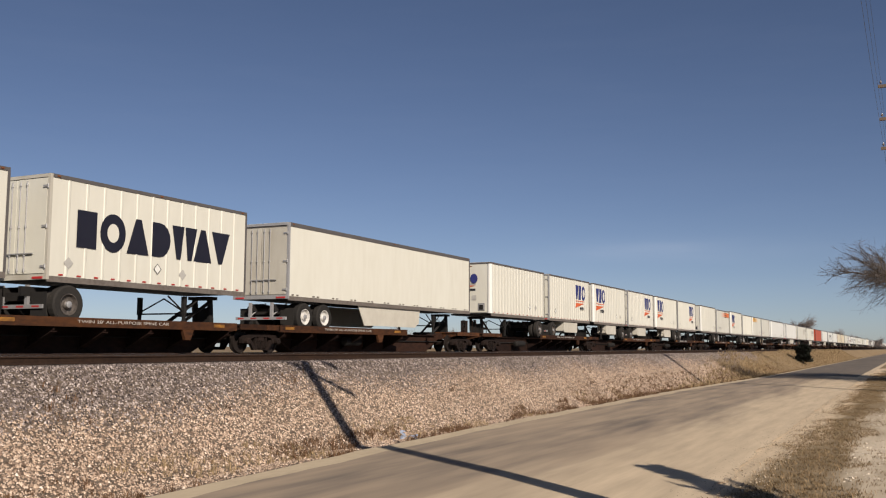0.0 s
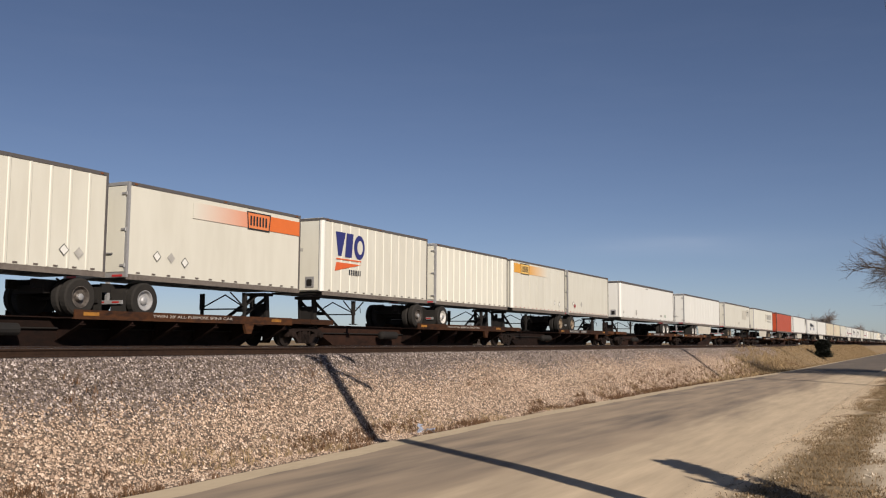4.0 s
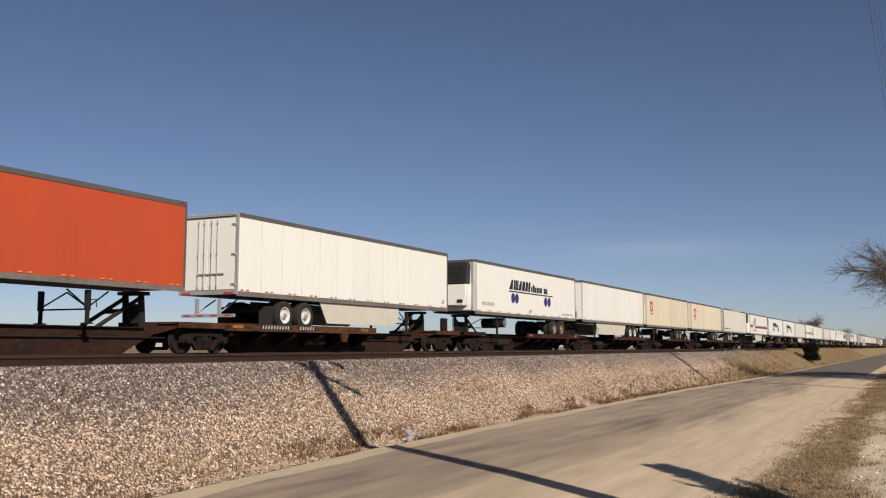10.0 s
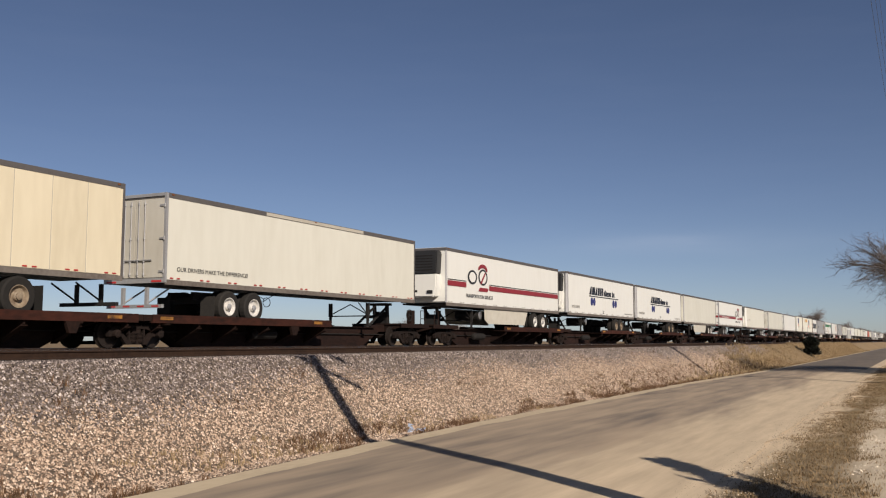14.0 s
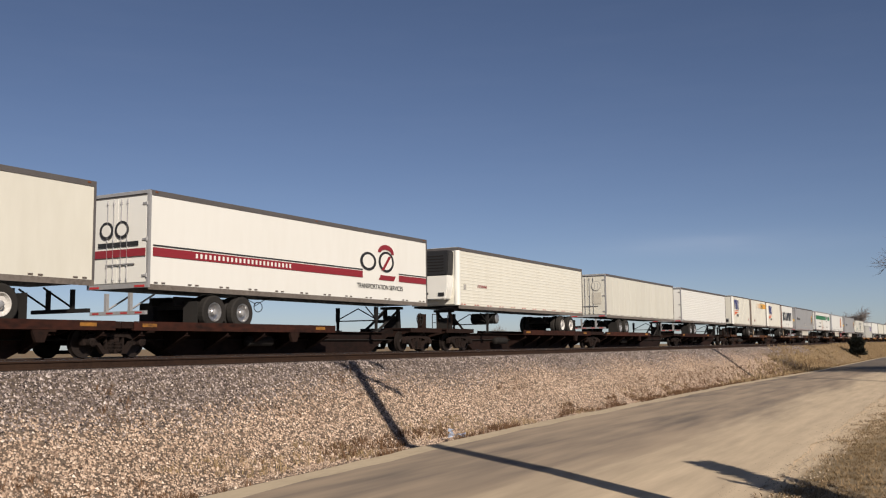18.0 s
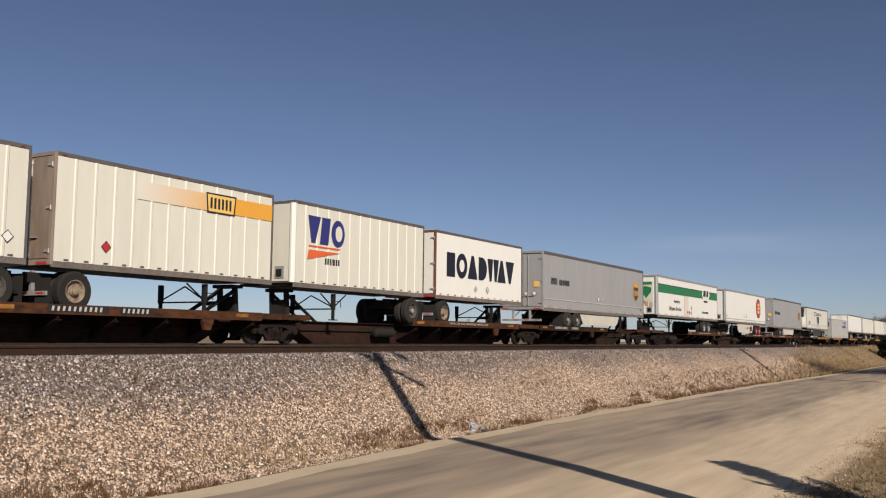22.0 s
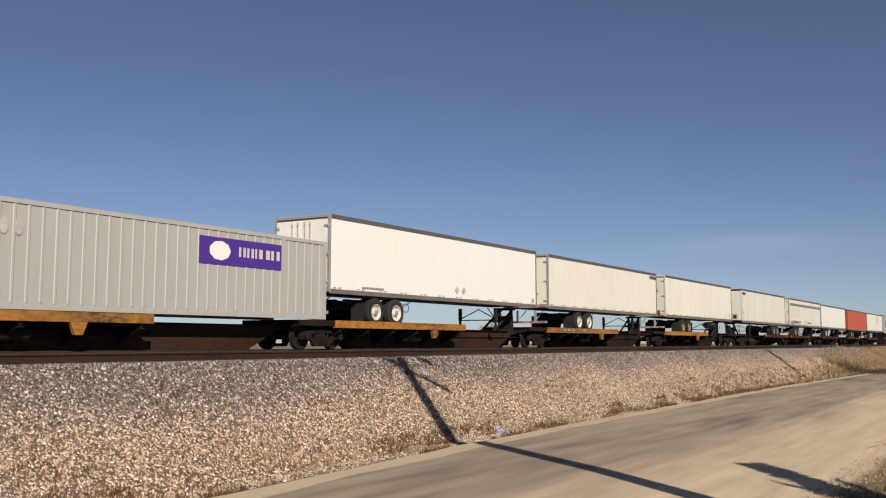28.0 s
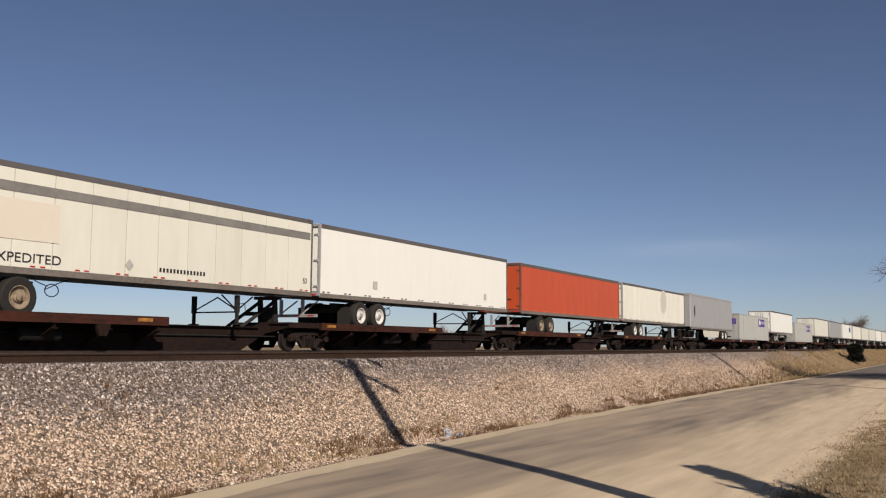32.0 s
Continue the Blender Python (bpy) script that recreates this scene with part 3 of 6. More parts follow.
ditch = strewn(2600, lambda y: road_left(y) - 2.0, lambda y: road_left(y) - 0.3, 30, 78, 1.0) + clumped(strewn(8500, lambda y: road_left(y) - 1.3, lambda y: road_left(y) - 0.15, 5, 62, 1.3), 1.1, 0.12, 3)
blades("ditch_weeds", ditch, [0.05 + 0.10 * rng.random() for _ in ditch], WEED, "brown dead weeds along the ditch", "weeds", 0.8, 5, 0.005)
straw = clumped(strewn(2600, lambda y: road_left(y) - 1.5, lambda y: road_left(y) - 0.4, 9, 62), 0.8, 0.15, 13)
blades("ditch_grass", straw, [0.04 + 0.08 * rng.random() for _ in straw], DRYGRASS, "dry straw grass along the ditch", "grass", 0.8, 5, 0.005)
tufts = clumped(strewn(1300, lambda y: -11.6, lambda y: road_left(y) - 0.7, 5, 52), 0.9, 0.28, 9)
blades("bank_weeds", tufts, [0.04 + 0.11 * rng.random() for _ in tufts], WEED, "small dead weeds in the ballast", "weeds", 1.2, 7, 0.005)
verge = clumped(strewn(36000, lambda y: road_right(y) + 0.2, lambda y: 3.5, 8, 75, 1.4), 0.55, -0.3, 1)
verge = [p for p in verge if p[0] < road_right(p[1]) + 1.5 + 0.8 * noise.noise((p[0], p[1] * 0.4, 8)) or rng.random() < 0.15]
verge = [p for p in verge if p[0] > road_right(p[1]) + 0.3 + 0.4 * rng.random() + 0.3 * noise.noise((p[0], p[1] * 0.5, 4))]
blades("verge_grass", verge, [0.018 + 0.028 * rng.random() for _ in verge], TURF, "short dead brown grass on the verge", "grass", 1.9, 7, 0.0055, 2.6)
bank = strewn(15000, lambda y: -12.3, lambda y: road_left(y) - 0.1, 36, 190, 1.1)
bank = [p for p in bank if p[1] > 38 + 22 * rng.random() + max(0.0, -9.4 - p[0]) * 11 ]
blades("bank_grass", bank, [(0.08 + 0.18 * rng.random()) * (0.4 if 74 < p[1] < 100 else 1.0) for p in bank], DRYGRASS, "tall dry grass on the far bank", "grass", 0.6, 5, 0.012)
chips = np.array(clumped(strewn(16000, lambda y: road_right(y) + 1.5, lambda y: 3.0, 8, 60, 1.6), 0.6, 0.02, 21))
scatter("verge_gravel", chips, 0.010 + 0.022 * rng.random(len(chips)) ** 2, CHIPS, "pale loose gravel on the verge", "gravel")
edge = np.array(strewn(5200, lambda y: road_right(y) - 0.4, lambda y: road_right(y) + 0.65, 8, 50, 1.6))
edge[:, 2] += 0.02
scatter("road_grit", edge, 0.006 + 0.012 * rng.random(len(edge)) ** 2, GRIT, "loose grit along the edge of the road", "gravel")


def bare_tree(name, at, fork, spread, heights, limbs, seed, label, orders=(7, 6, 4), thick=1.0, girth=0.36, bark=None):
    """A broad bare tree: arching limbs that level off, with branches, drooping sprays and fine twigs, each thinner than the last.
    spread: how far the limbs reach; heights: the lowest and the highest limb end."""
    r = random.Random(seed)
    t = thing(name, at, label, "tree", "bare winter trees")
    wood, twigs = bmesh.new(), bmesh.new()
    fork = Vector(fork)
    rod(wood, (0, 0, -0.2), fork * 0.5, girth * 1.15, 9, girth)
    rod(wood, fork * 0.5, fork, girth, 9, girth * 0.8)

    def shoot(p, d, length, r0, steps, curl, order):
        """A branch that wanders from p along d, and bears thinner ones to both sides."""
        side = 1
        for k in range(steps):
            d = (d + Vector((r.uniform(-1, 1), r.uniform(-1, 1), r.uniform(-1, 1))) * 0.27 + Vector((0, 0, curl))).normalized()
            q = p + d * length / steps
            ra, rb = r0 * (1 - 0.75 * k / steps), r0 * (1 - 0.75 * (k + 1) / steps)
            rod(twigs, p, q, ra, 4 if r0 > 0.025 else 3, rb)
            if order < len(orders):
                for _ in range(max(1, round(orders[order] / steps))):
                    side = -side
                    across = d.cross(Vector((r.uniform(-0.5, 0.5), r.uniform(-0.5, 0.5), 1))).normalized() * side
                    e = (d * r.uniform(0.7, 1.2) + across * r.uniform(0.5, 1.1) + Vector((0, 0, r.uniform(-0.5, 0.45)))).normalized()
                    shoot(p.lerp(q, r.random()), e, length * r.uniform(0.34, 0.55), max(0.0055 * thick, r0 * 0.5), 3 if order == 1 else 2, r.uniform(-0.1, 0.12), order + 1)
            p = q

    for i in range(limbs):
        a = i * 2.39996 + r.uniform(-0.2, 0.2)
        h = heights[0] + (heights[1] - heights[0]) * ((i * 0.618) % 1)
        reach = spread * (1.0 - 0.55 * ((h - heights[0]) / (heights[1] - heights[0])) ** 2) * r.uniform(0.55, 0.8)
        end = Vector((math.cos(a) * reach, math.sin(a) * reach, h))
        knee = fork.lerp(end, 0.45) + Vector((0, 0, 0.28 * (h - fork.z) + 0.4))
        start, prev, n = fork - Vector((0, 0, r.uniform(0, 0.6))), None, 9
        for k in range(n + 1):
            u = k / n
            p = start * (1 - u) ** 2 + knee * 2 * u * (1 - u) + end * u * u
            p += Vector((r.uniform(-1, 1), r.uniform(-1, 1), r.uniform(-1, 1))) * 0.09 * min(1, u * 3)
            if prev is not None:
                d = (p - prev).normalized()
                rod(wood, prev, p, 0.15 * (1.05 - (k - 1) / n), 6, 0.15 * (1.05 - u))
                for m in range(2 if k > 2 else 0):
                    across = d.cross(Vector((r.uniform(-0.6, 0.6), r.uniform(-0.6, 0.6), 1))).normalized() * (1 if (k + m) % 2 else -1)
                    e = (d * 0.9 + across * r.uniform(0.5, 1.0) + Vector((0, 0, r.uniform(-0.35, 0.5)))).normalized()
                    shoot(prev.lerp(p, r.random()), e, spread * r.uniform(0.2, 0.34), (0.05 - 0.026 * u) * max(1.0, thick * 0.6), 4, r.uniform(-0.07, 0.09), 1)
            prev = p
        shoot(prev, d, spread * 0.3, 0.03, 4, 0.03, 1)
    for nm, b, m in (("trunk", wood, bark or BARK), ("crown", twigs, bark or TWIG)):
        me = bpy.data.meshes.new(nm)
        b.to_mesh(me)
        b.free()
        me.materials.append(m)
        part(nm, me, t)
    return t


bare_tree("oak_tree", (3.5, 56, 0), (0.1, 0.05, 2.8), 7.9, (4.1, 7.0), 26, 5, "large spreading bare tree beside the road", (0, 12, 6))
far = bare_tree("woodland_tree", (-30.2, 300, -0.2), (0, 0, 3.0), 8.2, (5.0, 9.4), 34, 11, "distant bare winter tree behind the train", (0, 7, 2), 4.0, 0.5, HAZETWIG)
for az, y, k in ((6.5, 330, 0.86), (3.5, 480, 0.97), (2.7, 560, 0.76), (1.8, 640, 0.75), (28.8, 300, 0.8), (25.3, 310, 0.72)):
    copy_thing(far, pose(-y * math.tan(radians(az)), y, -0.2 - 10.6 * (1 - k), 0, 0, y * 1.7))


def needle_tree(name, at, height, width, label, count, size, seed, taper=0.6, lean=0.0):
    """A dense evergreen: a trunk and a crown of many small needle sprays."""
    r = random.Random(seed)
    t = thing(name, at, label, "tree")
    part("trunk", shape(name + "_trunk", BARK, rod, (0, 0, -0.1), (0, lean * (height * 0.9 - 0.8) * (lean > 0), height * 0.9), 0.05 * height / 3 + 0.03, 7, 0.02), t)
    verts, faces = [], []
    for _ in range(count):
        h = r.random() ** (0.8 if taper < 1 else 2.0)
        rad = width * (1 - h) ** taper * (0.8 + 0.2 * math.sin(h * 9 + 1)) * (0.35 + 0.75 * r.random()) + 0.03
        a = r.random() * math.tau
        c = Vector((math.cos(a) * rad, math.sin(a) * rad, height * (0.06 + 0.94 * h)))
        d = Vector((math.cos(a), math.sin(a), r.uniform(-0.2, 0.9))).normalized()
        s = d.cross(Vector((r.uniform(-1, 1), r.uniform(-1, 1), 1))).normalized() * size * 0.28
        i = len(verts)
        verts += [c - d * size * 0.3 - s, c - d * size * 0.3 + s, c + d * size * 0.4 + s * 1.2, c + d * size, c + d * size * 0.4 - s * 1.2]
        faces.append((i, i + 1, i + 2, i + 3, i + 4))
    for k in range(11 if taper > 1 else 0):
        a, b = r.random() * math.tau, r.uniform(0.35, 0.75)
        p0 = Vector((0, 0, height * b))
        d = Vector((math.cos(a) * 0.5, math.sin(a) * 0.5, 1)).normalized()
        span = r.uniform(0.5, 0.85) * (height * 1.02 - p0.z)
        for q in range(46):
            c = p0 + d * span * q / 46
            e = (d + Vector((r.uniform(-1, 1), r.uniform(-1, 1), r.uniform(-0.3, 1))) * 0.55).normalized()
            w = e.cross(Vector((r.uniform(-1, 1), r.uniform(-1, 1), 0.3))).normalized() * 0.016
            i = len(verts)
            verts += [c - w, c + w, c + e * 0.12 + w, c + e * 0.2, c + e * 0.12 - w]
            faces.append((i, i + 1, i + 2, i + 3, i + 4))
    if lean:
        verts = [(v[0], v[1] + lean * max(0.0, v[2] - 0.8), v[2]) for v in verts]
    me = bpy.data.meshes.new("crown")
    me.from_pydata(verts, [], faces)
    me.materials.append(CEDAR)
    part("crown", me, t)
    return t


needle_tree("evergreen_bush", (-9.75, 100, 0.3), 1.7, 0.8, "dark evergreen bush on the grassy bank", 2600, 0.26, 3, 0.25)
needle_tree("evergreen_tree", (2.5, 6.5, 0.0), 4.3, 1.6, "dark leaning evergreen tree that shades the verge", 1700, 0.26, 8, 2.8, 0.72)


def utility_pole(at, label, first=None):
    if first:
        return copy_thing(first, pose(*at))
    p = thing("utility_pole", at, label, "utility pole", "utility poles")
    part("pole", shape("pole", POLEWOOD, rod, (0, 0, -0.3), (0, 0, 12.8), 0.19, 10, 0.13), p)
    for z in (9.7, 10.9, 12.25):
        arm = part("crossarm", shape("crossarm", POLEWOOD, box, -1.25, 1.25, -0.05, 0.05, -0.06, 0.06), p, "wooden crossarm", (0, 0.16, z))
        for x in (-1.15, -0.55, 0.55, 1.15):
            part("insulator", shape("insulator", GLASSY, lathe, ((0.06, 0.012), (0.12, 0.012), (0.125, 0.045), (0.17, 0.05), (0.2, 0.03), (0.24, 0.02)), 8, "z"), arm, "porcelain insulator", (x, 0, 0))
    part("arm_brace", shape("arm_brace", WIRE, rod, (-0.7, 0.14, 9.65), (0, 0.14, 8.9), 0.02), p)
    part("arm_brace", shape("arm_brace", WIRE, rod, (0.7, 0.14, 9.65), (0, 0.14, 8.9), 0.02), p)
    return p


POLES = (-26, 7.58, 41, 75, 109, 143)
pole = None
for y in POLES:
    made = utility_pole((0.45, y, 0), "weathered wooden utility pole with three crossarms", pole)
    pole = pole or made


def wires():
    for z in (9.94, 11.14, 12.49):
        for x in (-1.15, -0.55, 1.15):
            bm = bmesh.new()
            for a, b in zip(POLES, POLES[1:]):
                prev = None
                for i in range(11):
                    u = i / 10
                    q = Vector((0.45 + x, a + 0.16 + (b - a) * u, z - 0.6 * 4 * u * (1 - u) * ((b - a) / 36) ** 2))
                    if prev is not None:
                        rod(bm, prev, q, 0.0045, 4)
                    prev = q
            me = bpy.data.meshes.new("power_line")
            bm.to_mesh(me)
            bm.free()
            me.materials.append(WIRE)
            tagged(new("power_line", me), "thin overhead power line strung between poles", "power line", "power lines")


wires()


def litter():
    bm = bmesh.new()
    r = random.Random(2)
    for _ in range(7):
        c = Vector((r.uniform(-0.14, 0.14), r.uniform(-0.12, 0.12), r.uniform(0.0, 0.08)))
        vs = [bm.verts.new(c + Vector((r.uniform(-0.1, 0.1), r.uniform(-0.1, 0.1), r.uniform(-0.03, 0.07)))) for _ in range(4)]
        bm.faces.new(vs)
    me = bpy.data.meshes.new("litter")
    bm.to_mesh(me)
    bm.free()
    me.materials.append(surface("crumpled_plastic", (0.55, 0.62, 0.72), (0.2, 0.3, 0.5), rough=0.25, grain=9, patch=4, mix=1.0))
    ob = tagged(new("litter", me), "crumpled white and blue plastic litter in the weeds", "litter")
    ob.location = (-8.75, 16.0, -0.06)
    ob.scale = (1.4, 1.4, 1.4)


litter()

# ---- the train: trailers on articulated spine cars ----
DECK = 0.83            # running surface for the tyres over the rail heads
HALF = 1.28            # half the width of a trailer
MOVING = []            # (thing, place along the train)


def train_way(t):
    """How far the train has run at t seconds; it slows a little."""
    return 23.0417 * t - 0.03714 * (t - 16) ** 2 - 0.000415 * (t - 16) ** 3


def tyre_build(bm, dual):
    w = 0.27
    for k in range(2 if dual else 1):
        o = -k * 0.33
        lathe(bm, ((o - w, 0.30), (o - w, 0.48), (o - w + 0.04, 0.53), (o - 0.04, 0.53), (o, 0.48), (o - 0.01, 0.305), (o - 0.15, 0.30)), 24)


def rim_build(bm):
    lathe(bm, ((-0.10, 0.12), (-0.13, 0.26), (-0.02, 0.29), (0.004, 0.305), (0.004, 0.285), (-0.09, 0.25), (-0.11, 0.14), (-0.04, 0.12), (-0.01, 0.085), (0.0, 0.05)), 20)


def hub_build(bm):
    lathe(bm, ((-0.04, 0.1), (0.02, 0.095), (0.035, 0.06), (0.04, 0.02)), 10)


def axle_set(parent, y, rim):
    """An axle with dual wheels at both ends."""
    for s in (1, -1):
        w = part("wheel", shape("tyre", TYRE, tyre_build, True, smooth=False), parent, "dusty black dual tyres", (s * 1.26, y, 0.53), 0 if s > 0 else math.pi)
        if s > 0:
            part("rim", shape("rim", rim, rim_build), w)
        if s > 0 and rim is not STEEL:
            part("hub", shape("hub", RIMRUST if rim is RIMRUST else STEEL, hub_build), w)
    part("axle", shape("axle", UNDER, rod, (-1.0, 0, 0), (1.0, 0, 0), 0.07, 8), parent, at=(0, y, 0.53))


def tape_build(bm, L, z):
    """Short dashes of tape along the lower edge, in pairs on long trailers."""
    n = 12 if L > 12 else 13
    for i in range(n):
        y = 0.45 + i * (L - 0.9) / (n - 1)
        for o in ((-0.17, 0.13) if L > 12 else (0.0,)):
            box(bm, 0.0, 0.004, y + o - 0.075, y + o + 0.075, z, z + 0.04)


def leg_build(bm):
    box(bm, -0.065, 0.065, -0.065, 0.065, 0.42, 1.0)
    box(bm, -0.045, 0.045, -0.045, 0.045, 0.06, 0.45)
    box(bm, -0.13, 0.13, -0.12, 0.12, 0.03, 0.065)


def crank_build(bm):
    rod(bm, (0, 0, 0.72), (0.28, 0, 0.72), 0.014)
    rod(bm, (0.28, 0, 0.72), (0.28, 0.03, 0.5), 0.014)


def bumper_build(bm, z, d):
    """Two posts, a cross tube and the stays that brace it towards the axles."""
    for x in (-0.5, 0.5):
        box(bm, x - 0.05, x + 0.05, -0.05, 0.05, z + 0.09, 1.05)
        rod(bm, (x, 0, z + 0.12), (x, 0.95 * d, 1.05), 0.03, 4)
    box(bm, -1.15, 1.15, -0.06, 0.06, z - 0.02, z + 0.09)


def loop_frame(bm, y0, y1, z0, z1, w, t):
    """A rectangular frame of four bars lying across the end of the box."""
    box(bm, -w, -w + t, y0, y1, z0, z1)
    box(bm, w - t, w, y0, y1, z0, z1)
    box(bm, -w + t, w - t, y0, y1, z1 - t, z1)
    box(bm, -w + t, w - t, y0, y1, z0, z0 + t * 1.6)


def rail_loop(bm, L, z0, z1, w, t):
    box(bm, w - t, w, 0, L, z0, z1)
    box(bm, -w, -w + t, 0, L, z0, z1)
    box(bm, -w + t, w - t, 0, t, z0, z1)
    box(bm, -w + t, w - t, L - t, L, z0, z1)


def roof_build(bm, L, z):
    prism(bm, ((-HALF + 0.03, z), (HALF - 0.03, z), (HALF - 0.1, z + 0.035), (-HALF + 0.1, z + 0.035)), 0.05, L - 0.05, "y")


def core_build(bm, L, z0, z1):
    box(bm, -HALF + 0.02, HALF - 0.02, 0.03, L - 0.03, z0, z1)


def rounded_box(bm, x0, x1, y0, y1, z0, z1, r):
    box(bm, x0, x1, y0, y1, z0, z1)
    bevel(bm, r, 2)


def panel_build(bm, w, z0, z1):
    prism(bm, ((-0.004, 0.014), (0.012, 0.020), (0.012, w - 0.020), (-0.004, w - 0.014)), z0, z1, "z")


def flat_post_build(bm, z0, z1):
    prism(bm, ((0, -0.055), (0.022, -0.028), (0.022, 0.028), (0, 0.055)), z0, z1, "z")


def rib_build(bm, L, z):
    prism(bm, ((0, z - 0.03), (0.006, z - 0.012), (0.006, z + 0.012), (0, z + 0.03)), 0.1, L - 0.1, "y")


def lock_rod_build(bm, z0, z1):
    lathe(bm, [(z0 + 0.02, 0.018)] + [q for z in (z0 + 0.1, z0 + 0.5, (z0 + z1) / 2, z1 - 0.12) for q in ((z - 0.03, 0.018), (z - 0.028, 0.036), (z + 0.028, 0.036), (z + 0.03, 0.018))] + [(z1 - 0.02, 0.018)], 6, "z")


def door_handle_build(bm, z0):
    box(bm, 0.14, 0.75, -0.035, 0.0, z0 + 0.52, z0 + 0.55)


def hinge_build(bm):
    box(bm, -0.09, 0.09, -0.03, 0.0, -0.03, 0.03)
    rod(bm, (0.09, -0.02, -0.06), (0.09, -0.02, 0.06), 0.022)


def suspension_build(bm, L2, d):
    for x in (-0.5, 0.5):
        box(bm, x - 0.06, x + 0.06, -0.4, L2, 0.74, 1.0)
    for y in (0, L2 - 0.4):
        box(bm, -0.62, 0.62, y - 0.1, y + 0.1, 0.62, 0.85)
    rod(bm, (-0.3, L2 * 0.5, 0.6), (0.3, L2 * 0.5, 0.6), 0.13, 8)


def flap_build(bm):
    box(bm, -0.3, 0.3, -0.006, 0.006, 0.16, 0.85)


def coil_build(bm):
    """A slack air hose that hangs in one loop under the floor."""
    pts = [Vector((0.5, -0.75, 1.12)), Vector((0.5, -0.45, 0.98))]
    pts += [Vector((0.5, 0.22 * math.cos(a), 0.78 + 0.17 * math.sin(a))) for a in np.linspace(2.4, 9.4, 14)]
    pts += [Vector((0.5, 0.2, 0.98)), Vector((0.5, 0.6, 1.12))]
    for a, b in zip(pts, pts[1:]):
        rod(bm, a, b, 0.014, 5)


def rack_build(bm):
    pts = ((0, 0, 1.05), (0, 0.05, 0.55), (0, 0.2, 0.48), (0, 1.5, 0.48), (0, 1.62, 0.6), (0, 1.62, 1.05))
    for a, b in zip(pts, pts[1:]):
        rod(bm, a, b, 0.03, 6)


def reefer_build(bm, s, z0, z1):
    """The white lower housing of a cooling unit, bowed out at its middle."""
    h = (z1 - z0) * 0.5
    prism(bm, ((-0.86, z0), (0.86, z0), (0.99, z0 + h * 0.45), (1.0, z0 + h), (-1.0, z0 + h), (-0.99, z0 + h * 0.45)), *sorted((0, s * 0.55)), "y")
    bevel(bm, 0.05, 2)


def reefer_black_build(bm, s, z0, z1):
    """The black upper shroud: wider at its top, with a hood lip over the grille."""
    prism(bm, ((-0.98, z0), (0.98, z0), (1.04, z1 - 0.12), (1.0, z1), (-1.0, z1), (-1.04, z1 - 0.12)), *sorted((0.0, s * 0.57)), "y")
    bevel(bm, 0.04, 2)


def louvre_build(bm, s, z):
    box(bm, -0.8, 0.8, *sorted((s * 0.57, s * 0.59)), z - 0.03, z + 0.012)


def outline(points):
    return tuple((round(a, 3), round(b, 3)) for a, b in points)


def decal_build(bm, pts, x, t):
    prism(bm, pts, x, x + t)


def end_decal_build(bm, pts, y):
    prism(bm, pts, y - 0.003, y, "y")


class Board:
    """The camera-facing side of a trailer as a board to letter: s along from the near end, z up from the box's lower edge."""

    def __init__(self, ob, z0, x):
        self.ob, self.z0, self.x, self.layer = ob, z0, x, 0

    def poly(self, pts, material, name="marking", label="", lift=0.0):
        pts = outline((s, z + self.z0) for s, z in pts)
        return part(name, shape(name, material, decal_build, pts, self.x, 0.004 + lift), self.ob, label)

    def rect(self, s0, s1, z0, z1, material, name="marking", label="", skew=0.0, lift=0.0):
        return self.poly(((s0, z0), (s1, z0), (s1 + skew, z1), (s0 + skew, z1)), material, name, label, lift)

    def disc(self, s, z, rs, rz, material, name="emblem", label="", lift=0.0, n=24):
        return self.poly([(s + rs * math.cos(i * math.tau / n), z + rz * math.sin(i * math.tau / n)) for i in range(n)], material, name, label, lift)

    def diamond(self, s, z, r, material, lift=0.0):
        return self.poly(((s - r, z), (s, z - r), (s + r, z), (s, z + r)), material, "placard", "", lift)

    def words(self, text, s, z, size, material, width=None, name="lettering", lift=0.0):
        key = ("text", text, size, material.name, width)
        if key not in SHARED:
            cu = bpy.data.curves.new("lettering", "FONT")
            cu.body, cu.size, cu.extrude = text, size, 0.002
            tmp = bpy.data.objects.new("lettering", cu)
            me = bpy.data.meshes.new_from_object(tmp)
            bpy.data.objects.remove(tmp)
            n = len(me.vertices)
            co = np.empty(n * 3)
            me.vertices.foreach_get("co", co)
            co = co.reshape(-1, 3)
            k = width / np.ptp(co[:, 0]) if width else 1.0
            me.vertices.foreach_set("co", np.stack([co[:, 2], co[:, 0] * k, co[:, 1]], 1).reshape(-1))
            me.materials.clear()
            me.materials.append(material)
            SHARED[key] = me
        return part(name, SHARED[key], self.ob, at=(self.x + 0.004 + lift, s, z + self.z0))

    def bars(self, s, z, widths, h, material, gap=0.05, name="lettering", lift=0.0):
        """Plain bars in the place of writing; a wide one is two strokes."""
        for w in widths:
            for a, c in (((0.0, 0.32), (0.64, 1.0)) if w > 0.17 else ((0.0, 0.7),)):
                self.rect(s + w * a, s + w * c, z, z + h, material, name, lift=lift)
            s += w + gap


